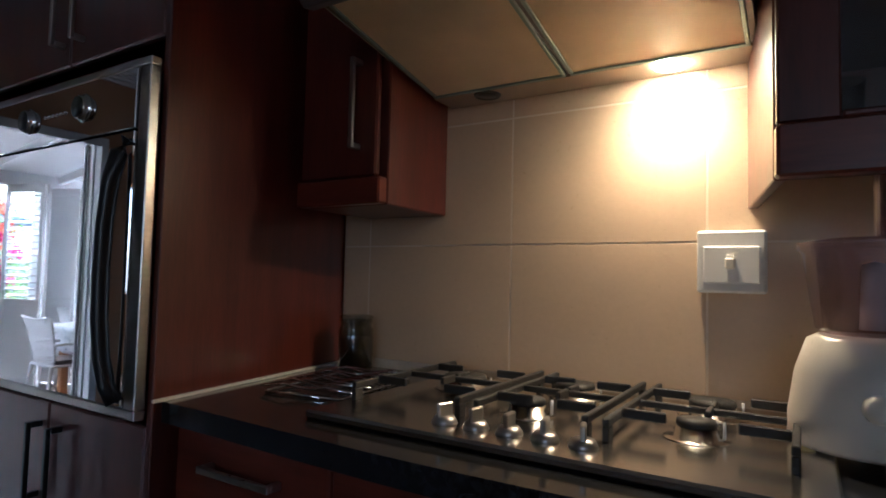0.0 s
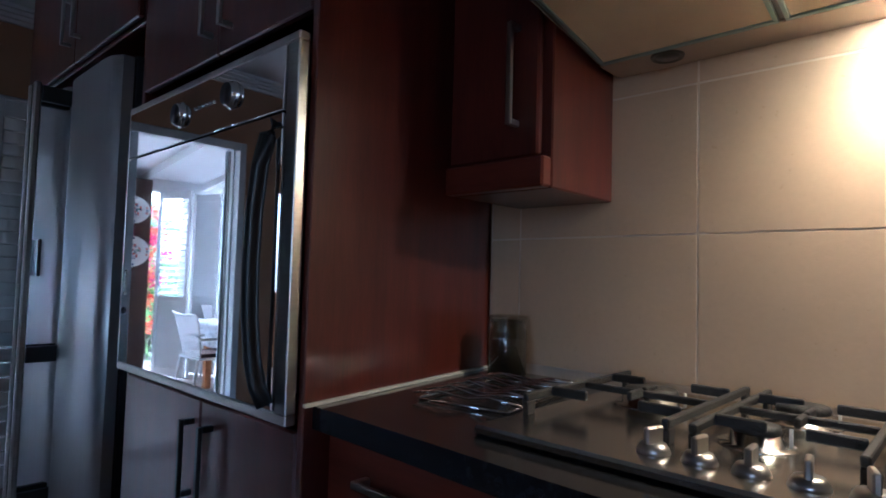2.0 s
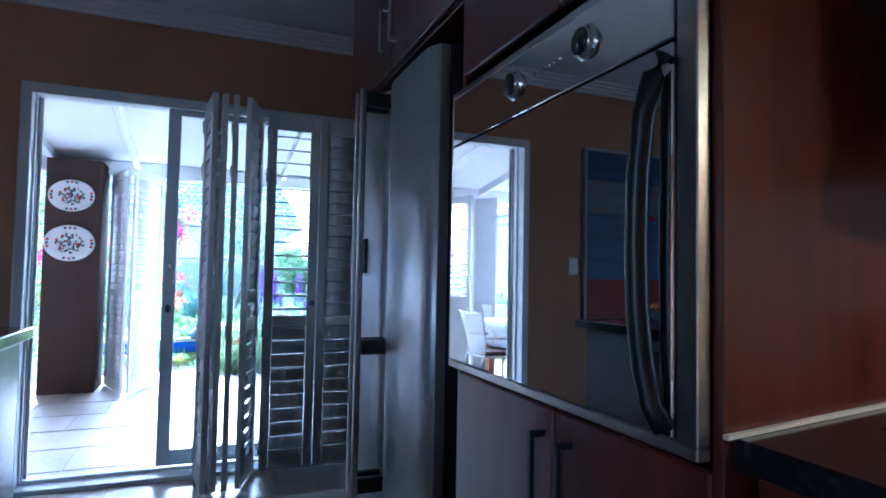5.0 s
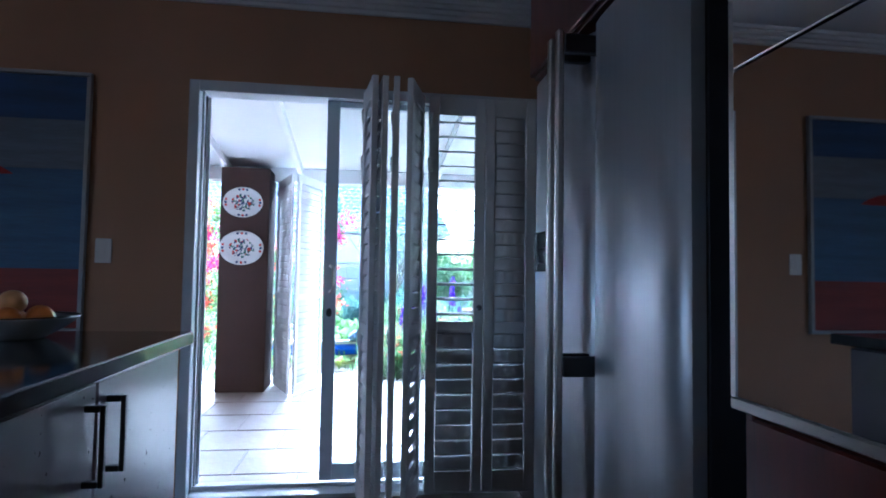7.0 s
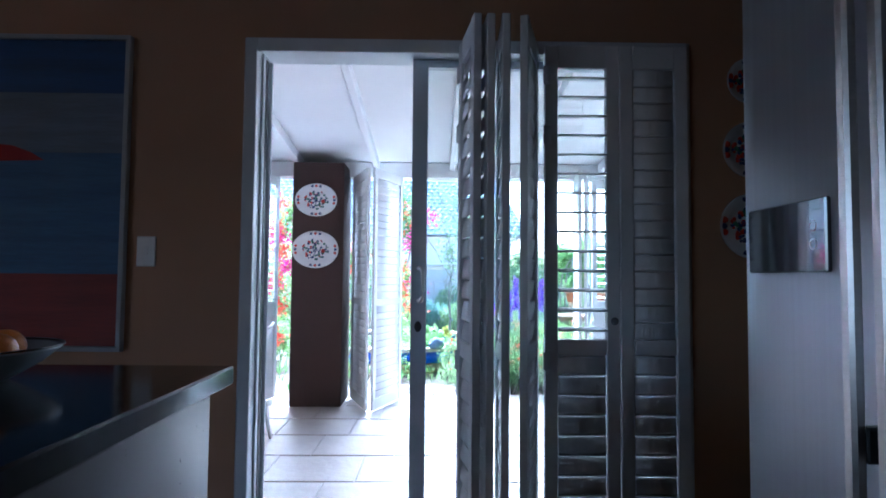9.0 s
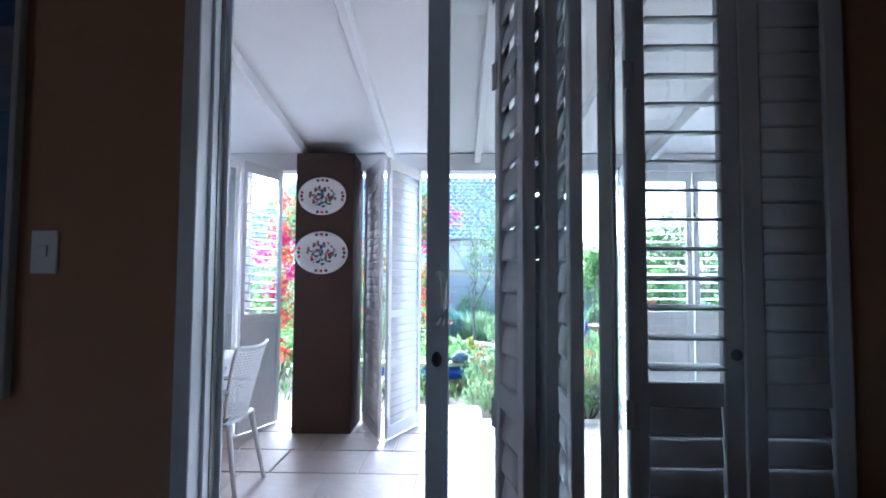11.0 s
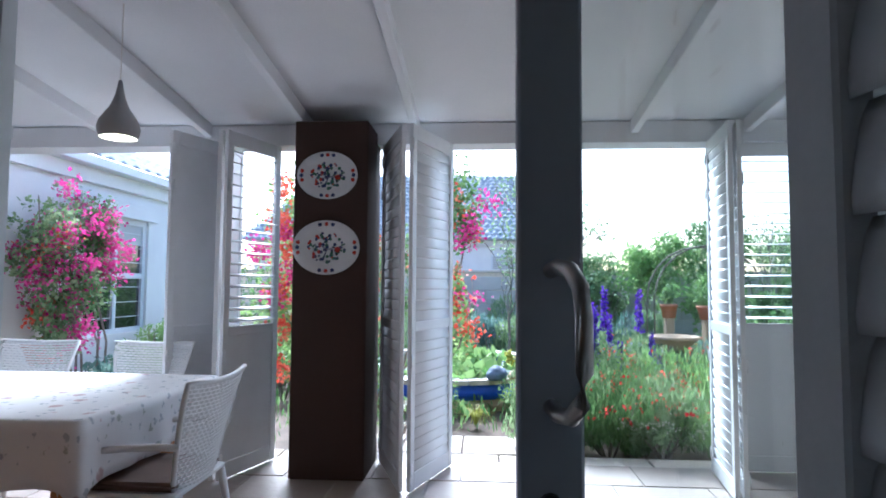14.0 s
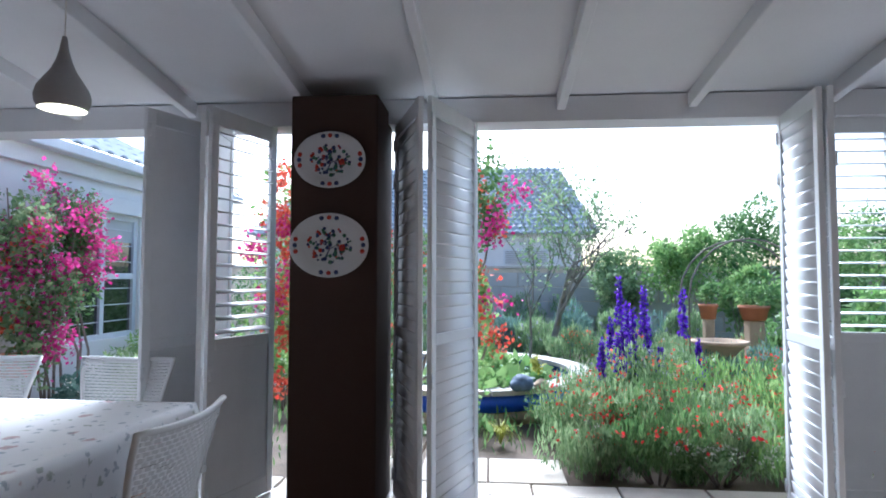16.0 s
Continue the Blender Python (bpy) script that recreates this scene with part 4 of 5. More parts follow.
# patio furniture
def cloth_material():
    m = mat("printed_tablecloth", (0.76, 0.77, 0.8), 0.7, vary=0.04, scale=3, bump=0.15, bscale=400)
    n, l = m.node_tree.nodes, m.node_tree.links
    p = n["Principled BSDF"]
    tc = n.new("ShaderNodeTexCoord")
    base = p.inputs["Base Color"].links[0].from_socket
    for sc, lo, hi, col, seed in ((7, 0.13, 0.2, (0.35, 0.12, 0.14, 1), 0), (16, 0.16, 0.24, (0.2, 0.26, 0.34, 1), 5), (11, 0.10, 0.16, (0.2, 0.25, 0.2, 1), 9)):
        mp, v, nz, ad = n.new("ShaderNodeMapping"), n.new("ShaderNodeTexVoronoi"), n.new("ShaderNodeTexNoise"), n.new("ShaderNodeVectorMath")
        mp.inputs["Location"].default_value = (seed, seed, 0)
        l.new(tc.outputs["Object"], mp.inputs[0])
        nz.inputs["Scale"].default_value = 40
        l.new(mp.outputs[0], nz.inputs["Vector"])
        ad.operation = "MULTIPLY_ADD"
        ad.inputs[1].default_value = (0.05, 0.05, 0.05)
        l.new(nz.outputs["Color"], ad.inputs[0])
        l.new(mp.outputs[0], ad.inputs[2])
        l.new(ad.outputs[0], v.inputs["Vector"])
        v.inputs["Scale"].default_value = sc
        r = n.new("ShaderNodeMapRange")
        l.new(v.outputs["Distance"], r.inputs[0])
        r.inputs[1].default_value, r.inputs[2].default_value, r.inputs[3].default_value, r.inputs[4].default_value = lo, hi, 0.6, 0.0
        mx = n.new("ShaderNodeMix")
        mx.data_type = "RGBA"
        l.new(r.outputs[0], mx.inputs[0])
        l.new(base, mx.inputs[6])
        mx.inputs[7].default_value = col
        base = mx.outputs[2]
    l.new(base, p.inputs["Base Color"])
    return m


TX0, TX1, TY0, TY1, TZT = -6.31, -5.24, -2.05, -0.13, 0.612


def table():
    t = thing("dining_table", "wooden patio table with pine legs under a printed cloth", "table", pose(0, 0, 0))
    bx("tabletop", (TX0 + 0.02, TY0 + 0.02, TZT - 0.035, TX1 - 0.02, TY1 - 0.02, TZT - 0.005), M["pine"], t)
    for x in (TX0 + 0.14, TX1 - 0.21):
        for y in (TY0 + 0.12, TY1 - 0.2):
            bx("leg", (x, y, PF, x + 0.07, y + 0.07, TZT - 0.036), M["pine"], t, bw=0.004)
    bx("apron", (TX0 + 0.15, TY1 - 0.16, TZT - 0.11, TX1 - 0.15, TY1 - 0.135, TZT - 0.036), M["pine"], t)
    bm = bmesh.new()
    nx, ny, dp = 24, 40, 6
    xs = [TX0 + (TX1 - TX0) * i / nx for i in range(nx + 1)]
    ys = [TY0 + (TY1 - TY0) * i / ny for i in range(ny + 1)]
    g = {}
    for i, x in enumerate(xs):
        for j, y in enumerate(ys):
            g[i, j] = bm.verts.new((x, y, TZT + 0.001 * math.sin(9 * x + 5 * y)))
    for i in range(nx):
        for j in range(ny):
            bm.faces.new((g[i, j], g[i + 1, j], g[i + 1, j + 1], g[i, j + 1]))
    ring = [(i, 0) for i in range(nx)] + [(nx, j) for j in range(ny)] + [(i, ny) for i in range(nx, 0, -1)] + [(0, j) for j in range(ny, 0, -1)]
    cx, cy = (TX0 + TX1) / 2, (TY0 + TY1) / 2
    prev = [g[r] for r in ring]
    for k in range(1, dp + 1):
        cur = []
        for q, (i, j) in enumerate(ring):
            x, y = xs[i], ys[j]
            nxn = (1 if i == nx else -1 if i == 0 else 0, 1 if j == ny else -1 if j == 0 else 0)
            corner = 1 if nxn[0] and nxn[1] else 0
            wob = 0.012 * math.sin(q * 1.1) * k / dp + 0.008 * k / dp
            drop = 0.235 * k / dp * (1 + 0.25 * corner) + 0.006 * math.sin(q * 0.7)
            cur.append(bm.verts.new((x + nxn[0] * (0.006 + wob), y + nxn[1] * (0.006 + wob), TZT - drop)))
        for q in range(len(ring)):
            w = (q + 1) % len(ring)
            bm.faces.new((prev[q], prev[w], cur[w], cur[q]))
        prev = cur
    for f in bm.faces:
        f.smooth = True
    c = part("tablecloth", bm, cloth_material())
    so = c.modifiers.new("solid", "SOLIDIFY")
    so.thickness = 0.0015
    tagged(c, "white cotton tablecloth printed with faded red and blue flowers", "tablecloth")


table()


def chair_thing():
    t = thing("patio_chair", "white woven plastic armchair with a brown seat cushion", "chair", pose(-5.62, -0.06, PF, 0, 0, 0), group="chairs round the patio table")
    W = 0.25

    def back(u, v):
        w = 0.17 + 0.085 * v
        x = (2 * u - 1) * w
        bowv = 0.035 * (2 * u - 1) ** 2
        return Vector((x, 0.20 + 0.055 * v + 0.03 * v * v - bowv, 0.42 + 0.40 * v + 0.015 * (2 * u - 1) ** 2 * v))

    bm = bmesh.new()

    nr, nc = 26, 15
    for r in range(nr):
        v0, v1 = r / nr + 0.004, (r + 0.86) / nr
        rows = []
        for i in range(nc * 2 + 1):
            u = i / (nc * 2)
            off = 0.003 if (i + r) % 2 else -0.001
            a, b = back(u, v0), back(u, v1)
            rows.append([bm.verts.new(a + Vector((0, off, 0))), bm.verts.new(b + Vector((0, off, 0))), bm.verts.new(b + Vector((0, off + 0.004, 0))), bm.verts.new(a + Vector((0, off + 0.004, 0)))])
        for a, b in zip(rows, rows[1:]):
            for k in range(4):
                bm.faces.new((a[k], a[(k + 1) % 4], b[(k + 1) % 4], b[k]))
        bm.faces.new(rows[0])
        bm.faces.new(rows[-1][::-1])
    part("backrest", bm, M["plastic"], t, "white woven backrest")
    bm = bmesh.new()
    tube(bm, [back(0, 0)] + [back(0, k / 6) for k in range(1, 6)] + [back(0, 1) + Vector((0, 0.005, 0.006))] + [back(k / 8, 1) + Vector((0, 0.004, 0.008)) for k in range(1, 8)] + [back(1, 1) + Vector((0, 0.005, 0.006))] + [back(1, 1 - k / 6) for k in range(1, 7)], 0.011, 8)
    part("back_frame", bm, M["plastic"], t)
    bm = bmesh.new()
    B(bm, -0.215, -0.24, 0.405, 0.215, 0.20, 0.425)
    B(bm, -0.225, -0.25, 0.395, 0.225, -0.235, 0.43)
    part("seat", bm, M["plastic"], t, bw=0.006)
    for x, y, dx, dy in ((-0.2, -0.22, -0.03, -0.03), (0.2, -0.22, 0.03, -0.03), (-0.18, 0.19, -0.05, 0.07), (0.18, 0.19, 0.05, 0.07)):
        bm = bmesh.new()
        tube(bm, [(x, y, 0.41), (x + dx * 0.5, y + dy * 0.5, 0.2), (x + dx, y + dy, 0.0)], 0.018, 10, 0.012)
        part("leg", bm, M["plastic"], t)
    for s in (-1, 1):
        bm = bmesh.new()
        pts = [(s * 0.215, 0.21, 0.60), (s * 0.235, 0.12, 0.605), (s * 0.245, 0.0, 0.60), (s * 0.25, -0.14, 0.585), (s * 0.245, -0.21, 0.555), (s * 0.235, -0.235, 0.48), (s * 0.225, -0.24, 0.40)]
        rings = []
        tube(bm, pts, 0.015, 8, 0.013)
        part("armrest", bm, M["plastic"], t)
    return t


def cushion(m):
    bm = bmesh.new()
    B(bm, -0.20, -0.22, 0.427, 0.20, 0.18, 0.462)
    bev(bm, 0.014, 2)
    c = part("seat_cushion", bm, M["cushion"])
    c.matrix_world = m
    tagged(c, "flat brown seat cushion on a white woven chair", "cushion", "chair cushions")


ch = chair_thing()
cushion(pose(-5.62, -0.06, PF))
for m in (pose(-6.56, -0.77, PF, 0, 0, 90), pose(-6.56, -1.52, PF, 0, 0, 90)):
    copy_thing(ch, m)
    cushion(m)


def pendant():
    t = thing("pendant_lamp", "grey teardrop pendant lamp with lit warm bulb over the table", "lamp", pose(-5.82, -0.41, 1.765))
    bm = bmesh.new()
    lathe(bm, [(0.105, 0.0), (0.118, 0.03), (0.122, 0.06), (0.112, 0.10), (0.085, 0.145), (0.055, 0.19), (0.035, 0.24), (0.022, 0.29), (0.014, 0.34), (0.010, 0.36), (0.0, 0.36)], 36)
    lathe(bm, [(0.105, 0.0), (0.114, 0.03), (0.118, 0.06), (0.108, 0.10), (0.08, 0.145), (0.05, 0.19), (0.0, 0.2)], 36)
    part("shade", bm, M["pendant"], t, "grey metal shade")
    bm = bmesh.new()
    bmesh.ops.create_uvsphere(bm, u_segments=16, v_segments=10, radius=0.035, matrix=pose(0, 0, 0.07))
    part("bulb", bm, M["bulb"], t, "lit warm bulb")
    bm = bmesh.new()
    tube(bm, [(0, 0, 0.34), (0, 0, 0.63)], 0.003, 6)
    part("cord", bm, M["white_plastic"], t)
    bm = bmesh.new()
    lathe(bm, [(0, 0.62), (0.012, 0.62), (0.045, 0.655), (0.05, 0.66), (0, 0.665)], 20)
    part("ceiling_rose", bm, M["white_plastic"], t)
    for o in t.children:
        for v in o.data.vertices:
            k = 0.75 if v.co.z < 0.37 else 1.0
            v.co.x, v.co.y = v.co.x * k, v.co.y * k
            v.co.z = v.co.z * 0.75 if v.co.z < 0.37 else v.co.z + 0.05


pendant()


# garden
rng = np.random.default_rng(7)


def quads(name, pts, size, material, parent=None, label="", up=0.0, asp=2.2, smin=0.6, kind="stuff", upright=False):
    """Small pointed leaves at the given points, as one mesh."""
    n = len(pts)
    d = rng.normal(size=(n, 3))
    if upright:
        d = d * 0.25 + np.array([0, 0, 1])
    d[:, 2] += up
    d /= np.linalg.norm(d, axis=1)[:, None]
    e = np.cross(d, rng.normal(size=(n, 3)))
    e /= np.linalg.norm(e, axis=1)[:, None]
    s = size * rng.uniform(smin, 1.3, n)[:, None]
    a, b = d * s, e * s / asp
    v = np.stack([pts, pts + a * 0.5 + b * 0.5, pts + a, pts + a * 0.5 - b * 0.5], 1).reshape(-1, 3)
    f = np.arange(4 * n).reshape(n, 4)
    me = bpy.data.meshes.new(name)
    me.from_pydata(v.tolist(), [], f.tolist())
    me.materials.append(material)
    ob = new(name, me)
    ob.parent = parent
    return tagged(ob, label, kind=kind)


def cloud(n, c, r, lumps=10, seed=0, hollow=0.5):
    """Points in a lumpy crown round c with radii r."""
    g = np.random.default_rng(seed)
    c, r = np.array(c), np.array(r)
    k = g.normal(size=(lumps, 3))
    k /= np.linalg.norm(k, axis=1)[:, None]
    k = k * g.uniform(0.3, 0.85, (lumps, 1))
    w = g.integers(0, lumps, n)
    p = g.normal(size=(n, 3))
    p /= np.linalg.norm(p, axis=1)[:, None]
    p *= (g.uniform(hollow ** 3, 1, (n, 1))) ** (1 / 3)
    return c + r * (k[w] + p * g.uniform(0.25, 0.5, lumps)[w][:, None])


def branches(parent, base, height, spread, n, material, seed=0, r=0.03, gen=3):
    g = random.Random(seed)
    ends = []
    bm = bmesh.new()

    def grow(p, d, ln, rad, k):
        pts = [p]
        for i in range(4):
            d2 = (d + Vector((g.uniform(-.25, .25), g.uniform(-.25, .25), g.uniform(-.08, .2)))).normalized()
            pts.append(pts[-1] + d2 * ln / 4)
            d = d2
        tube(bm, pts, rad, 6, rad * 0.6)
        ends.extend(pts[1:])
        if k > 0:
            for i in range(n):
                q = pts[g.choice((2, 3, 4))]
                nd = (d + Vector((g.uniform(-1, 1), g.uniform(-1, 1), g.uniform(-.3, .7))) * spread).normalized()
                grow(q, nd, ln * g.uniform(0.55, 0.8), rad * 0.55, k - 1)

    grow(Vector(base), Vector((0.03, 0.06, 1)).normalized(), height, r, gen)
    part("trunk", bm, material, parent)
    return np.array([tuple(e) for e in ends])


def shrub(name, label, cat, c, r, n, size, leaf, flowers=(), seed=0, group="", stems=True, **k):
    z0 = PF - 0.06
    t = thing(name, label, cat, pose(c[0], c[1], z0), group)
    cl = (0, 0, c[2] - z0)
    pts = cloud(n, cl, r, seed=seed, lumps=k.pop("lumps", 12))
    pts = pts[pts[:, 2] > 0.01]
    quads("foliage", pts, size, L[leaf], t, **k)
    for i, (nf, fs, fl) in enumerate(flowers):
        g = np.random.default_rng(seed + 50 + i)
        high = pts[pts[:, 2] > np.quantile(pts[:, 2], 0.55)]
        cen = high[g.integers(0, len(high), max(3, nf // 3))] + np.array([0.02, 0, 0.03])
        w = g.integers(0, len(cen), nf)
        quads("blossom", cen[w] + g.normal(size=(nf, 3)) * fs * 0.55 + np.array([0.03, 0, 0]), fs, L[fl], t, asp=1.3)
    if stems:
        bm = bmesh.new()
        g = random.Random(seed)
        for i in range(7):
            q = Vector((g.uniform(-.6, .6) * r[0], g.uniform(-.6, .6) * r[1], cl[2] + g.uniform(-.2, .5) * r[2]))
            tube(bm, [(q.x * 0.2, q.y * 0.2, 0), (q.x * 0.6, q.y * 0.6, q.z * 0.55), q], 0.010, 5, 0.004)
        part("stem", bm, M["bark"], t)
    return t


def pavers():
    i = 0
    g = random.Random(3)
    par = walls("pavement", [(-7.56, -4.0, PF - 0.12, -7.35, 6.0, PF - 0.03), (-8.12, 0.2, PF - 0.12, -7.56, 1.66, PF - 0.035)], M["soil"])
    for y in np.arange(-3.9, 6.0, 0.52):
        bx("paver", (-7.545, y + 0.1, PF - 0.03, -7.352, y + 0.605, PF - 0.004 - g.uniform(0, 0.004)), M["paver"], par, bw=0.004)
    for y0, y1 in ((0.25, 0.66), (0.68, 1.12), (1.135, 1.62)):
        bx("paver", (-8.05, y0, PF - 0.03, -7.575, y1, PF - 0.006), M["paver"], par, bw=0.005)


def pond():
    t = thing("raised_pond", "round raised garden pond with pale stone rim and blue band", "pond", pose(-10.5, 0.80, PF - 0.06))
    H, R = 0.325, 1.45
    bm = bmesh.new()
    lathe(bm, [(R - 0.10, 0), (R - 0.04, 0), (R - 0.03, H - 0.20), (R - 0.20, H - 0.20)], 72)
    part("wall", bm, M["sand"], t, "sandy rendered wall")
    bm = bmesh.new()
    lathe(bm, [(R - 0.20, H - 0.199), (R - 0.02, H - 0.199), (R - 0.02, H - 0.05), (R - 0.20, H - 0.05)], 72)
    part("band", bm, M["blue"], t, "bright blue painted band")
    n = 26
    for i in range(n):
        a0, a1 = 6.28318 * i / n + 0.004, 6.28318 * (i + 1) / n - 0.004
        bm = bmesh.new()
        vs = []
        for z in (H - 0.049, H):
            for rr, a in ((R - 0.24, a0), (R + 0.01, a0), (R + 0.01, (a0 + a1) / 2), (R + 0.01, a1), (R - 0.24, a1), (R - 0.24, (a0 + a1) / 2)):
                vs.append(bm.verts.new((rr * math.cos(a), rr * math.sin(a), z)))
        lo, hi = vs[:6], vs[6:]
        bm.faces.new(lo[::-1])
        bm.faces.new(hi)
        for k in range(6):
            bm.faces.new((lo[k], lo[(k + 1) % 6], hi[(k + 1) % 6], hi[k]))
        part("coping_stone", bm, M["stone"], t, bw=0.004)
    bm = bmesh.new()
    lathe(bm, [(0, H - 0.09), (R - 0.235, H - 0.09), (R - 0.235, H - 0.12), (0, H - 0.12)], 48)
    part("water", bm, M["water"], t, "dark still water")
    g = random.Random(4)
    bm = bmesh.new()
    for k in range(150):
        a, rr = g.uniform(0, 6.283), math.sqrt(g.random()) * (R - 0.35)
        lathe(bm, [(0, 0.0), (g.uniform(0.05, 0.10), g.uniform(0.002, 0.02))], 10, pose(rr * math.cos(a), rr * math.sin(a), H - 0.088 + g.uniform(0, 0.03), g.uniform(-8, 8), g.uniform(-8, 8), 0))
    part("lily_pads", bm, L["teal"], t, "flat green lily pads")
    pts = cloud(620, (0.40, 0.25, H + 0.0), (0.80, 0.85, 0.13), seed=3)
    quads("lily_leaves", pts, 0.17, L["bright"], t, label="raised green water-lily leaves", asp=1.4)
    for (x, y, z, r, m, nm, lb) in ((-9.18, 1.42, 0.02, 0.10, M["rock"], "rock", "rough blue-grey rock on the pond's stone rim"), (-9.22, 1.60, 0.0, 0.07, M["sand"], "rock", "rough brown rock on the pond's stone rim")):
        bm = bmesh.new()
        bmesh.ops.create_icosphere(bm, subdivisions=3, radius=r)
        for v in bm.verts:
            v.co *= 1 + 0.35 * noise.noise(v.co * 11)
            v.co.z *= 0.75
        o = part(nm, bm, m)
        o.location = (x, y, PF - 0.06 + H + r * 0.6)
        tagged(o, lb, "rock", "rocks on the pond")
    shrub("potted_plant", "small yellow-green plant beside the rocks on the pond rim", "plant", (-9.25, 1.56, 0.37), (0.06, 0.07, 0.07), 60, 0.06, "yellow", seed=9, stems=False)


pavers()
pond()

# plants near to far
R_ = random.Random(11)
for i, (x, y, h, w, lf, fl) in enumerate(((-7.86, 1.90, 0.42, 0.30, "grey", "red"), (-7.78, 2.22, 0.44, 0.34, "green", "red"), (-7.80, 2.62, 0.46, 0.34, "grey", "red"), (-7.78, 3.1, 0.5, 0.36, "bright", "red"),
                                  (-8.45, 1.95, 0.52, 0.34, "grey", "red"), (-8.5, 2.40, 0.56, 0.36, "grey", "coral"), (-8.5, 2.9, 0.56, 0.4, "bright", "red"), (-8.5, 3.4, 0.6, 0.4, "green", "red"),
                                  (-9.1, 2.6, 0.62, 0.4, "grey", "lav"), (-9.2, 3.2, 0.64, 0.45, "teal", "red"), (-9.3, 3.8, 0.62, 0.45, "green", "lav"))):
    shrub("flowering_shrub", "soft green garden shrub dotted with small " + {"red": "red", "coral": "coral", "lav": "pale lilac"}[fl] + " flowers", "shrub", (x, y, PF + h * 0.42), (w * 1.15, w * 1.35, h * 0.80), 4800, 0.056, lf, ((180, 0.027, fl), (50, 0.018, "pale")), seed=20 + i, group="flower bed shrubs", asp=5, upright=True, lumps=16)
for i in range(3):
    shrub("white_flower_clump", "low clump of pale daisies at the paving's edge", "shrub", (-7.70 + 0.03 * i, 2.35 + 0.25 * i, 0.02), (0.14, 0.16, 0.10), 300, 0.04, "grey", ((120, 0.02, "pale"),), seed=60 + i, group="pale daisy clumps", stems=False)


def spike(x, y, z1, seed):
    t = thing("delphinium", "tall delphinium spike crowded with deep purple flowers", "flower", pose(x, y, PF - 0.06), "delphinium spikes")
    g = np.random.default_rng(seed)
    H = z1 - PF + 0.06
    bm = bmesh.new()
    tube(bm, [(0, 0, 0), (0.01, 0.01, H * 0.5), (0.015, 0.0, H)], 0.006, 5, 0.003)
    part("stem", bm, L["green"], t)
    n = 230
    z = H - 0.40 * g.random(n) ** 0.8 * min(1, H)
    a = g.uniform(0, 6.283, n)
    rr = 0.005 + 0.022 * (H - z) / 0.38
    quads("bloom", np.stack([rr * np.cos(a) + 0.012, rr * np.sin(a), z], 1), 0.032, L["purple"], t, asp=1.3)
    m = 70
    quads("leaves", np.stack([g.normal(0, 0.06, m), g.normal(0, 0.06, m), g.uniform(0.05, H * 0.6, m)], 1), 0.09, L["green"], t, asp=3)


for i, (x, y, z) in enumerate(((-8.75, 2.05, 0.65), (-9.1, 2.19, 0.81), (-8.95, 2.24, 1.16), (-8.8, 2.23, 0.76), (-9.15, 2.35, 0.96), (-9.0, 2.37, 0.57), (-8.85, 2.42, 1.09), (-9.2, 2.54, 0.81), (-9.05, 2.6, 0.57), (-8.9, 2.75, 1.07), (-8.75, 2.82, 0.67), (-9.1, 2.99, 0.46), (-8.95, 2.35, 0.9), (-8.8, 2.19, 0.69))):
    spike(x, y, z, i)


def birdbath():
    t = thing("birdbath", "sandstone birdbath with a wide shallow bowl on a turned stem", "birdbath", pose(-9.35, 3.22, PF - 0.02))
    bm = bmesh.new()
    lathe(bm, [(0, 0), (0.16, 0), (0.16, 0.05), (0.12, 0.08), (0.08, 0.14), (0.07, 0.22), (0.10, 0.34), (0.11, 0.42), (0.08, 0.50), (0.09, 0.56), (0, 0.56)], 28)
    part("stem", bm, M["birdstone"], t)
    bm = bmesh.new()
    lathe(bm, [(0, 0.56), (0.10, 0.56), (0.15, 0.63), (0.22, 0.69), (0.245, 0.70), (0.245, 0.725), (0.22, 0.73), (0.20, 0.70), (0, 0.66)], 36)
    part("bowl", bm, M["birdstone"], t)


birdbath()


def pot(x, y, z, r, h, plant=True, seed=0):
    t = thing("terracotta_pot", "terracotta flower pot with a thick rim on a stone plinth", "pot", pose(x, y, z), "terracotta pots")
    bm = bmesh.new()
    lathe(bm, [(0, 0), (r * 0.72, 0), (r * 0.93, h * 0.8), (r, h * 0.8), (r, h), (r * 0.88, h), (r * 0.85, h * 0.85), (0, h * 0.84)], 28)
    part("pot_body", bm, M["terra"], t)
    bm = bmesh.new()
    B(bm, -r * 0.5, -r * 0.5, PF - 0.06 - z, r * 0.5, r * 0.5, -0.002)
    part("plinth", bm, M["birdstone"], t, bw=0.01)
    if plant:
        quads("foliage", cloud(260, (0, 0, h + 0.12), (r * 1.4, r * 1.4, 0.16), seed=seed), 0.07, L["green"], t, asp=3)


pot(-10.4, 3.50, 0.72, 0.10, 0.16, True, 1)
pot(-10.5, 4.02, 0.70, 0.16, 0.16, True, 2)

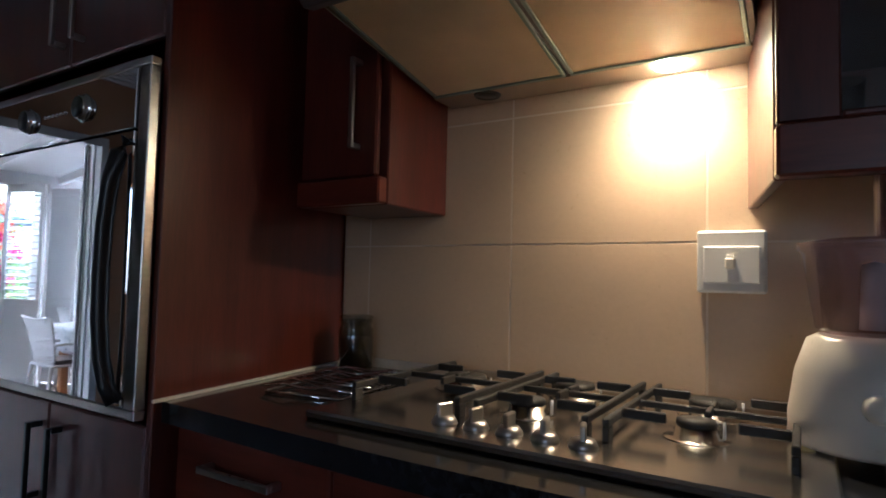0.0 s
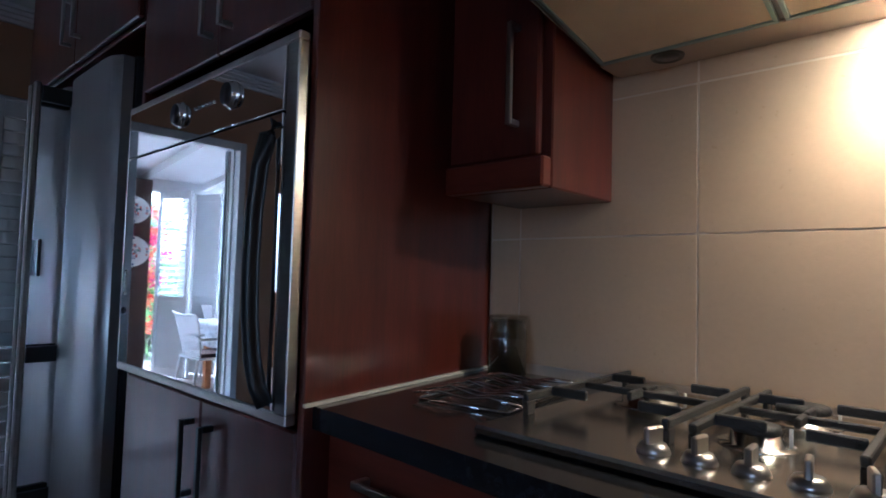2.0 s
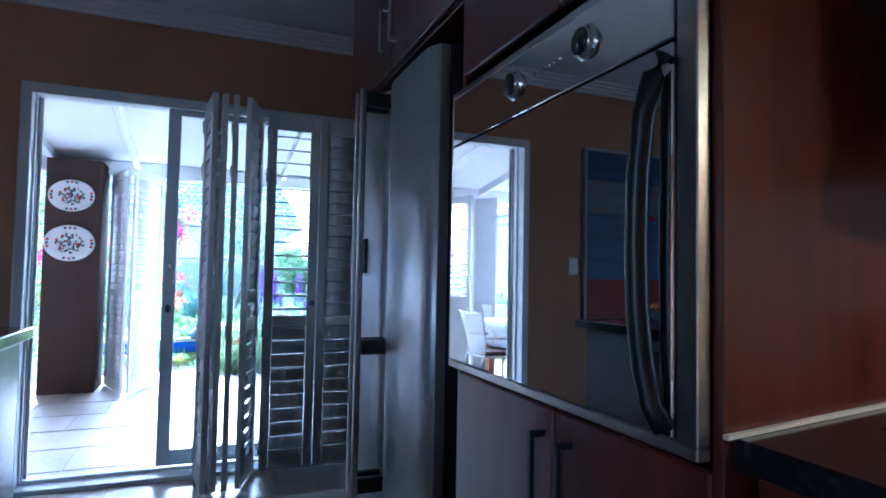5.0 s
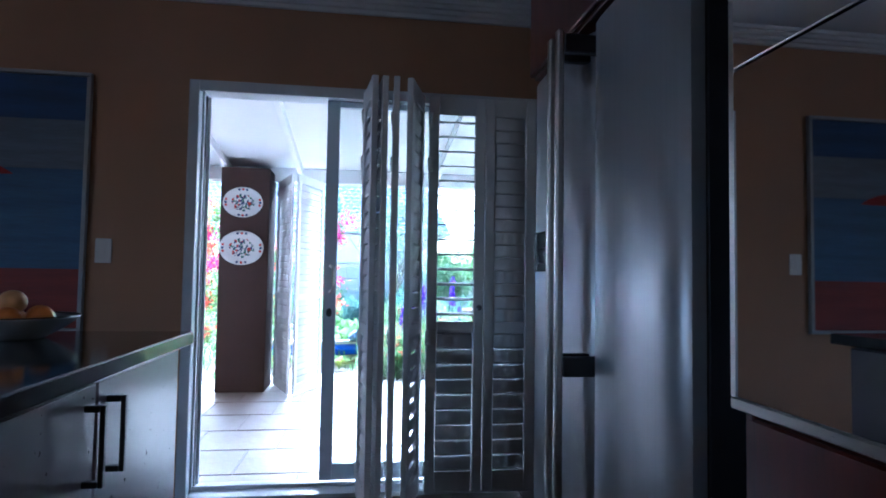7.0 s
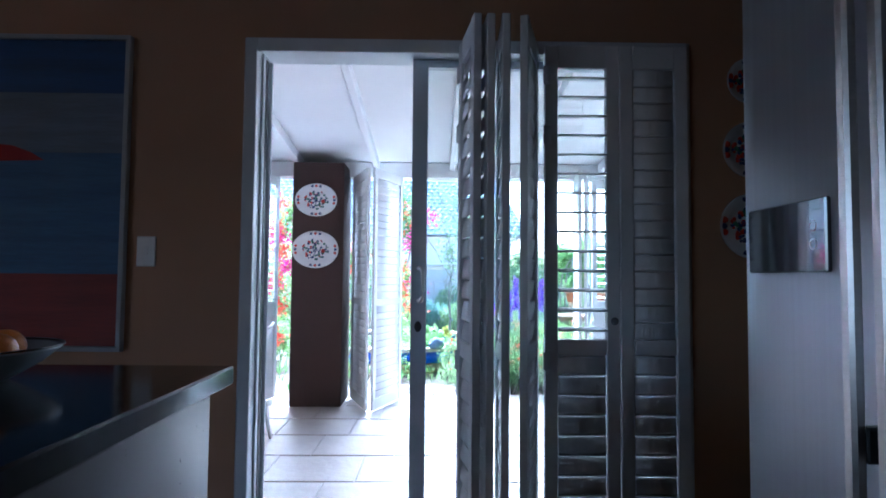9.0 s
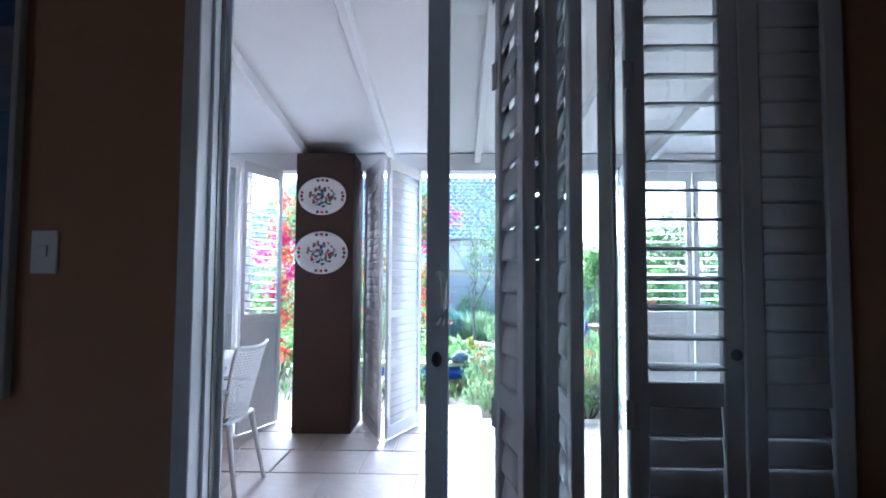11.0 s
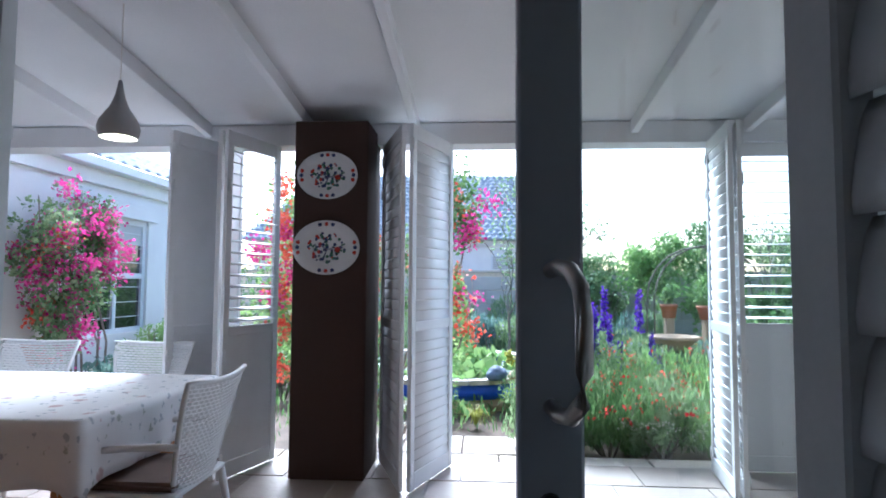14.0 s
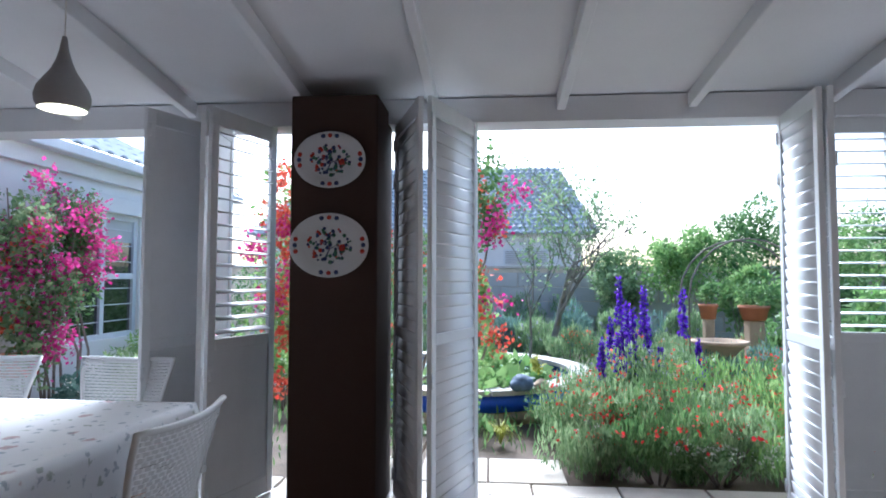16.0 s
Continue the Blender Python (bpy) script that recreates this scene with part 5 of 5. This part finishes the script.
for i, (x, y, w) in enumerate(((-8.55, 1.22, 0.16),)):
    t = thing("grass_tuft", "tuft of arching yellow-green grass by the pond", "grass", pose(x, y, PF - 0.05))
    bm = bmesh.new()
    for k in range(90):
        a, l_ = R_.uniform(0, 6.283), R_.uniform(0.6, 1.1) * w
        ca, sa = math.cos(a), math.sin(a)
        p = [Vector((0, 0, 0)), Vector((ca * l_ * 0.4, sa * l_ * 0.4, 0.14)), Vector((ca * l_ * 0.9, sa * l_ * 0.9, 0.15 * R_.uniform(0.4, 1.2))), Vector((ca * l_ * 1.2, sa * l_ * 1.2, 0.06))]
        s = Vector((-sa, ca, 0)) * 0.004
        q = [(bm.verts.new(u - s * (1 - j * 0.28)), bm.verts.new(u + s * (1 - j * 0.28))) for j, u in enumerate(p)]
        for u, v in zip(q, q[1:]):
            bm.faces.new((u[0], u[1], v[1], v[0]))
    part("grass", bm, L["yellow"], t)
shrub("ground_cover", "dark green low plant beside the pond wall", "shrub", (-8.75, 0.95, 0.0), (0.2, 0.2, 0.14), 700, 0.05, "green", seed=80, asp=4, stems=False)
shrub("ground_cover", "dark green low plant beside the pond wall", "shrub", (-8.85, 1.60, 0.02), (0.22, 0.25, 0.16), 800, 0.05, "green", seed=81, asp=4, stems=False)

for i in range(9):
    y = -0.2 + 0.52 * i
    shrub("lavender_bush", "grey-green lavender mound with pale flower spikes behind the pond", "shrub", (-12.6 - 0.4 * (i % 2), y, 0.25), (0.45, 0.42, 0.42), 2200, 0.13, "teal" if i % 2 else "grey", ((160, 0.03, "lav"),), seed=90 + i, group="lavender bushes", asp=9, upright=True)
for i in range(6):
    shrub("border_plant", "grey-green border plant with orange and coral blooms", "shrub", (-11.6 + 0.25 * (i % 2), 2.2 + 0.4 * i, 0.15), (0.35, 0.35, 0.35), 1300, 0.09, "grey", ((60, 0.035, "coral"),), seed=110 + i, group="border plants", asp=6, upright=True)


# climber beside the column, and the one on the house
def climber(name, label, boxes, flowers, n, size, seed, leafs=("green", "bright")):
    g = np.random.default_rng(seed)
    c = boxes[0]
    t = thing(name, label, "climbing plant", pose(c[0], c[1], PF - 0.06))
    o = np.array([c[0], c[1], PF - 0.06])
    allp = []
    for k, b in enumerate(boxes):
        m = int(n * b[6])
        p = cloud(m, (b[0], b[1], b[2]), (b[3], b[4], b[5]), seed=seed + k, lumps=14) - o
        allp.append(p[p[:, 2] > 0.02])
    p = np.concatenate(allp)
    h = len(p) // 2
    quads("foliage", p[:h], size, L[leafs[0]], t, asp=1.8)
    quads("foliage", p[h:], size, L[leafs[1]], t, asp=1.8)
    for nf, fs, fl, cl in flowers:
        cen = np.array(cl) - o if cl is not None else p[g.integers(0, len(p), max(4, nf // 45))]
        w = g.integers(0, len(cen), nf)
        quads("blossom", cen[w] + g.normal(size=(nf, 3)) * fs * 1.5, fs, L[fl], t, asp=1.2)
    bm = bmesh.new()
    rr = random.Random(seed)
    for k in range(10):
        b = boxes[k % len(boxes)]
        x, y = rr.uniform(-.1, .1), rr.uniform(-.25, .25)
        q = Vector((b[0] - o[0] + rr.uniform(-.5, .5) * b[3], b[1] - o[1] + rr.uniform(-.7, .7) * b[4], b[2] - o[2] + rr.uniform(0, .6) * b[5]))
        tube(bm, [(x, y, 0), (x * 0.5 + q.x * 0.3, y + q.y * 0.3, q.z * 0.4), (q.x * 0.8 + 0.05, q.y * 0.9, q.z * 0.75), q], 0.014, 6, 0.005)
    part("stem", bm, M["bark"], t)


climber("coral_climber", "flowering climber with magenta and coral blossoms beside the brown column",
        ((-7.95, 0.35, 0.9, 0.25, 0.45, 1.0, 0.5), (-7.95, 1.10, 1.7, 0.22, 0.22, 0.5, 0.16), (-7.95, 0.0, 1.7, 0.25, 0.35, 0.5, 0.25), (-7.85, 1.08, 0.8, 0.18, 0.14, 0.5, 0.09), (-8.0, -0.35, 1.2, 0.22, 0.4, 0.9, 0.4)),
        ((900, 0.035, "coral", None), (700, 0.035, "magenta", ((-7.8, -0.3, 1.5), (-7.8, -0.2, 1.2), (-7.8, -0.35, 1.0), (-7.8, -0.5, 1.35))), (420, 0.034, "magenta", ((-7.75, 1.32, 1.72), (-7.75, 1.22, 1.55), (-7.8, 1.12, 1.45), (-7.75, 1.2, 0.98), (-7.8, -0.05, 1.6), (-7.8, 0.0, 1.2))),
         (260, 0.034, "coral", ((-7.75, 1.14, 0.78), (-7.75, 1.2, 0.72), (-7.8, 0.02, 1.0), (-7.8, -0.02, 1.35))), (700, 0.036, "coral", ((-7.72, -0.30, 0.45), (-7.72, -0.24, 0.75), (-7.72, -0.30, 1.05), (-7.72, -0.26, 1.35), (-7.72, -0.32, 1.6), (-7.72, -0.28, 1.85))), (300, 0.03, "pale", None)), 5200, 0.05, 200)
climber("bougainvillea", "large bougainvillea with magenta blossoms against the white house wall",
        ((-8.28, -2.35, 1.35, 0.55, 0.25, 0.65, 0.6), (-7.98, -2.3, 0.9, 0.4, 0.25, 0.5, 0.3), (-8.62, -2.4, 1.72, 0.35, 0.2, 0.3, 0.1), (-7.85, -2.35, 1.5, 0.4, 0.22, 0.5, 0.25)),
        ((2600, 0.036, "magenta", None), (600, 0.036, "magenta", ((-8.2, -2.15, 1.62), (-8.5, -2.15, 1.45), (-8.72, -2.2, 1.38), (-8.05, -2.1, 1.25), (-8.05, -2.1, 0.7), (-8.45, -2.15, 1.2))), (400, 0.034, "coral", None)), 5200, 0.05, 210, ("green", "grey"))
for i, (x, y, z, r, lf, sz) in enumerate(((-9.4, -2.2, 0.45, 0.34, "bright", 0.06), (-9.9, -2.1, 0.45, 0.36, "green", 0.06), (-8.6, -1.95, 0.2, 0.36, "grey", 0.08), (-8.2, -2.0, 0.15, 0.34, "teal", 0.08), (-9.1, -1.7, 0.2, 0.34, "grey", 0.08), (-10.5, -2.0, 0.6, 0.4, "green", 0.06), (-10.4, -1.2, 0.3, 0.4, "grey", 0.08), (-9.6, -0.9, 0.2, 0.35, "bright", 0.06), (-11.3, -1.6, 0.9, 0.6, "green", 0.07))):
    shrub("house_shrub", "leafy " + {"bright": "bright green", "green": "dark green", "grey": "silvery grey", "teal": "blue-green"}[lf] + " shrub under the house window", "shrub", (x, y, z), (r, r, r * 1.05), 1700, sz, lf, ((50, 0.025, "pale"),), seed=230 + i, group="shrubs by the house", asp=3)
for z, x in ((0.78, -8.3), (0.38, -8.15)):
    t = thing("wall_pot", "terracotta half-round pot fixed on the white house wall", "pot", pose(x, -2.58, z), "wall pots")
    bm = bmesh.new()
    lathe(bm, [(0, 0), (0.08, 0), (0.15, 0.16), (0.17, 0.16), (0.17, 0.20), (0.14, 0.20), (0.12, 0.17), (0, 0.16)], 28)
    part("pot_body", bm, M["terra"], t)


def side_house():
    t = thing("white_house", "single-storey white plastered house with barred windows and a grey tiled roof", "house", pose(-7.6, -2.62, PF - 0.06))
    z0 = PF - 0.06
    H = 2.30 - z0
    wx0, wx1, wz0, wz1 = -2.22, -1.13, 0.55 - z0, 1.80 - z0
    for b in ((-4.2, -3.0, 0, wx0, 0, H), (wx1, -3.0, 0, 0.0, 0, H), (wx0, -3.0, 0, wx1, 0, wz0), (wx0, -3.0, wz1, wx1, 0, H), (wx0, -3.0, wz0, wx1, -0.5, wz1)):
        bx("wall", b, M["plaster"], t, bw=0)
    bx("fascia", (-4.3, 0.01, H - 0.22, 0.0, 0.06, H - 0.06), M["plaster"], t)
    bx("gutter", (-4.4, 0.06, H - 0.08, 0.0, 0.19, H + 0.02), M["alu"], t, bw=0.01)
    bx("window_surround", (wx0 - 0.12, 0.002, wz1, wx1 + 0.12, 0.05, wz1 + 0.16), M["plaster"], t)
    w = thing("window", "", "")
    w.parent = t
    cx, cz = (wx0 + wx1) / 2, wz0 + 0.62
    for b in ((wx0, -0.09, wz0, wx0 + 0.06, -0.03, wz1), (wx1 - 0.06, -0.09, wz0, wx1, -0.03, wz1), (wx0 + .06, -0.09, wz1 - 0.06, wx1 - .06, -0.03, wz1), (wx0 + .06, -0.09, wz0, wx1 - .06, -0.03, wz0 + 0.05), (cx - 0.03, -0.089, wz0 + .05, cx + 0.03, -0.031, wz1 - .06), (wx0 + .06, -0.088, cz - 0.03, wx1 - .06, -0.032, cz + 0.03)):
        bx("window_frame", b, M["alu"], w, bw=0.003)
    for xa, xb in ((wx0 + 0.06, cx - 0.03), (cx + 0.03, wx1 - 0.06)):
        for za, zb in ((wz0 + 0.05, cz - 0.03), (cz + 0.03, wz1 - 0.06)):
            bx("pane", (xa, -0.065, za, xb, -0.06, zb), M["black_glass"], w, bw=0)
            for k in range(3):
                z = za + (zb - za) * (k + 0.7) / 3.3
                bx("burglar_bar", (xa, -0.052, z, xb, -0.044, z + 0.008), M["alu"], w, bw=0)
    bx("blind", (wx0 + 0.06, -0.058, wz1 - 0.28, wx1 - 0.06, -0.055, wz1 - 0.06), M["blind"], w, bw=0)
    # roof: courses of tiles rising away from the gutter, hipped at the far end
    roof = bx("roof", (-4.3, -2.9, H + 0.0, 0.0, 0.14, H + 0.02), M["rooft"], t, bw=0)
    me = {}
    bm = bmesh.new()
    pr = [(0, 0), (0.06, 0.03), (0.12, 0.035), (0.18, 0.005), (0.22, 0.0)]
    a = [bm.verts.new((x, 0.0, z)) for x, z in pr] + [bm.verts.new((x, 0.0, z - 0.02)) for x, z in pr[::-1]]
    b = [bm.verts.new((x, -0.36, z + 0.17)) for x, z in pr] + [bm.verts.new((x, -0.36, z + 0.15)) for x, z in pr[::-1]]
    for i in range(10):
        bm.faces.new((a[i], a[(i + 1) % 10], b[(i + 1) % 10], b[i]))
    bm.faces.new(a[::-1])
    bm.faces.new(b)
    tile = mesh_of("roof_tile", bm, M["rooft"])
    for r in range(9):
        y, z = 0.16 - r * 0.32, H + 0.03 + r * 0.16
        x = -4.35 + r * 0.32 + 0.1 * (r % 2)
        while x < 0.0:
            more("roof_tile", tile, roof, (x, y, z))
            x += 0.215


side_house()


def far_house():
    t = thing("distant_house", "white house with a grey tiled hipped roof beyond the garden wall", "house", pose(-29, 0, -0.2))
    bx("wall", (-8, -9, 0, 0, 5.0, 3.3), M["plaster"], t, bw=0)
    bm = bmesh.new()
    v = [bm.verts.new(p) for p in ((0.5, -9.5, 3.25), (0.5, 5.7, 3.25), (-8.5, 5.7, 3.25), (-8.5, -9.5, 3.25), (-4, 4.5, 6.9), (-4, -7, 6.9))]
    for q in ((0, 1, 4, 5), (1, 2, 4), (2, 3, 5, 4), (3, 0, 5), (3, 2, 1, 0)):
        bm.faces.new([v[i] for i in q])
    roof = part("roof", bm, M["rooft"], t)
    bm = bmesh.new()
    rows, s = 17, 0.0
    for r in range(rows):
        f0, f1 = r / rows, (r + 1) / rows
        x0, x1, z0, z1 = 0.5 - 4.5 * f0, 0.5 - 4.5 * f1, 3.25 + 3.65 * f0, 3.25 + 3.65 * f1
        ya, yb = -9.5 + 2.5 * f0, 5.7 - 1.2 * f0
        n = int((yb - ya) / 0.15)
        lo = [bm.verts.new((x0 + 0.02, ya + (yb - ya) * i / n, z0 + 0.09 + 0.035 * math.cos(i * 3.14159))) for i in range(n + 1)]
        hi = [bm.verts.new((x1, ya + (yb - ya) * i / n, z1 + 0.02 + 0.035 * math.cos(i * 3.14159))) for i in range(n + 1)]
        un = [bm.verts.new((x0 + 0.02, ya + (yb - ya) * i / n, z0 + 0.01)) for i in range(n + 1)]
        for i in range(n):
            bm.faces.new((lo[i], lo[i + 1], hi[i + 1], hi[i]))
            bm.faces.new((un[i], un[i + 1], lo[i + 1], lo[i]))
    part("tile_field", bm, M["rooft"], roof, kind="stuff")
    bx("fascia", (0.02, -9.3, 3.0, 0.12, 5.3, 3.2), M["plaster"], t, bw=0)
    w = bx("window", (0.005, 1.7, 1.95, 0.05, 3.6, 2.6), M["alu"], t)
    for i in range(7):
        bx("slat", (0.05, 1.78, 2.0 + i * 0.08, 0.09, 3.52, 2.045 + i * 0.08), M["pendant"], w, bw=0)


far_house()


def garden_wall():
    g = walls("garden_wall", [(-16.3, -9, PF - 0.1, -16.05, 14, 1.36)], M["grout"])
    bm = bmesh.new()
    B(bm, 0, 0, 0, 0.03, 0.62, 0.285)
    bev(bm, 0.006)
    me = mesh_of("block", bm, M["block"])
    for r in range(5):
        for i in range(24):
            more("block", me, g, (-16.05, -4.0 + i * 0.635 + 0.3 * (r % 2), PF - 0.09 + r * 0.297))
    bx("coping", (-16.34, -9, 1.362, -16.0, 14, 1.41), M["stone"], g, bw=0.004)


garden_wall()

# trees
def bare_tree(x, y, h, seed, r=0.05, n=3, gen=4, spread=0.75, leaves=260, name="bare_tree", label="slender grey-barked tree with an open, nearly bare crown"):
    t = thing(name, label, "tree", pose(x, y, PF - 0.06))
    e = branches(t, (0, 0, 0), h, spread, n, L["twig"], seed, r, gen)
    g = np.random.default_rng(seed)
    k = e[g.integers(len(e) // 3, len(e), leaves * 3)] + g.normal(size=(leaves * 3, 3)) * 0.08
    quads("crown", k, 0.06, L["grey"], t, asp=1.8)


bare_tree(-12.3, 1.95, 1.35, 5, 0.055, 3, 5, 1.0, 450)
bare_tree(-11.3, 1.55, 1.15, 8, 0.022, 3, 3, 0.7, 200, label="thin young tree with sparse grey leaves")
bare_tree(-12.5, 5.7, 1.1, 12, 0.04, 3, 3, 0.6, 200, label="thin pale-barked tree in front of green bushes")
for i, (x, y, z, r, lf) in enumerate(((-14.5, 4.6, 1.4, 0.9, "bright"), (-14.8, 5.8, 1.6, 1.0, "green"), (-14.2, 7.0, 1.4, 0.9, "bright"), (-15.0, 3.6, 1.0, 0.7, "grey"), (-13.0, 5.0, 0.7, 0.6, "bright"), (-12.8, 6.2, 0.6, 0.6, "green"), (-15.2, 8.3, 1.5, 1.0, "green"), (-14.0, 9.2, 1.2, 0.9, "bright"), (-11.0, 4.9, 0.5, 0.45, "green"), (-10.4, 5.4, 0.5, 0.5, "bright"), (-9.2, 4.5, 0.35, 0.45, "green"), (-8.6, 5.2, 0.4, 0.4, "bright"), (-9.6, 6.2, 0.8, 0.6, "green"))):
    shrub("garden_tree", "bushy " + {"bright": "bright green", "green": "green", "grey": "grey-green"}[lf] + " garden tree with a ragged crown", "tree", (x, y, z + 0.12), (r, r * 0.95, r * 0.9), 3600, 0.10, lf, seed=300 + i, group="garden trees", asp=2.2, lumps=18)
for i in range(8):
    shrub("background_bush", "grey-green bush along the garden wall", "shrub", (-15.4, -3.0 + i * 0.95, 0.35), (0.4, 0.5, 0.5), 900, 0.11, "grey", seed=400 + i, group="bushes along the wall", asp=5, upright=True)

t = thing("garden_arch", "thin rusty metal garden arch over the flower bed", "arch", pose(-11.6, 4.3, PF - 0.06))
for s in (0, 0.35):
    bm = bmesh.new()
    tube(bm, [(s, -0.72, 0), (s, -0.72, 1.1)] + [(s, -0.72 * math.cos(a * 0.3142), 1.1 + 0.72 * math.sin(a * 0.3142)) for a in range(1, 10)] + [(s, 0.72, 1.1), (s, 0.72, 0)], 0.012, 6)
    part("hoop", bm, M["bark"], t)

# low planting over the open soil
p = np.stack([rng.uniform(-15.8, -7.6, 16000), rng.uniform(-2.4, 9.0, 16000), rng.uniform(PF - 0.05, PF + 0.10, 16000)], 1)
keep = ((p[:, 0] + 10.5) ** 2 + (p[:, 1] - 0.8) ** 2 > 1.5 ** 2) & ~((p[:, 0] > -8.2) & (p[:, 1] > 0.1) & (p[:, 1] < 1.7))
tagged(quads("low_plants", p[keep], 0.09, L["green"], upright=True, asp=4), "low green planting covering the garden soil", "plants")

# patio floor stones, kitchen floor tiles
pf = bpy.data.objects["patio_floor"]
g_ = random.Random(2)
k = 0
x = XO - 0.01
while x > -7.3:
    x1 = max(x - 0.495, -7.345)
    y = -3.9 + 0.18 * (k % 3)
    while y < 5.9:
        y1 = y + 0.56
        bx("stone_tile", (x1 + 0.006, y + 0.004, PF - 0.012, x - 0.002, y1 - 0.004, PF - g_.uniform(0, 0.003)), M["slate"], pf, bw=0.003)
        y = y1
    x -= 0.5
    k += 1
kf = bpy.data.objects["floor"]
bm = bmesh.new()
B(bm, 0, 0, -0.01, 0.395, 0.395, 0.0)
bev(bm, 0.002)
me = mesh_of("floor_tile", bm, M["floor_in"])
for i in range(17):
    for j in range(15):
        more("floor_tile", me, kf, (XI + 0.005 + i * 0.40, 2.3 - j * 0.40, 0))
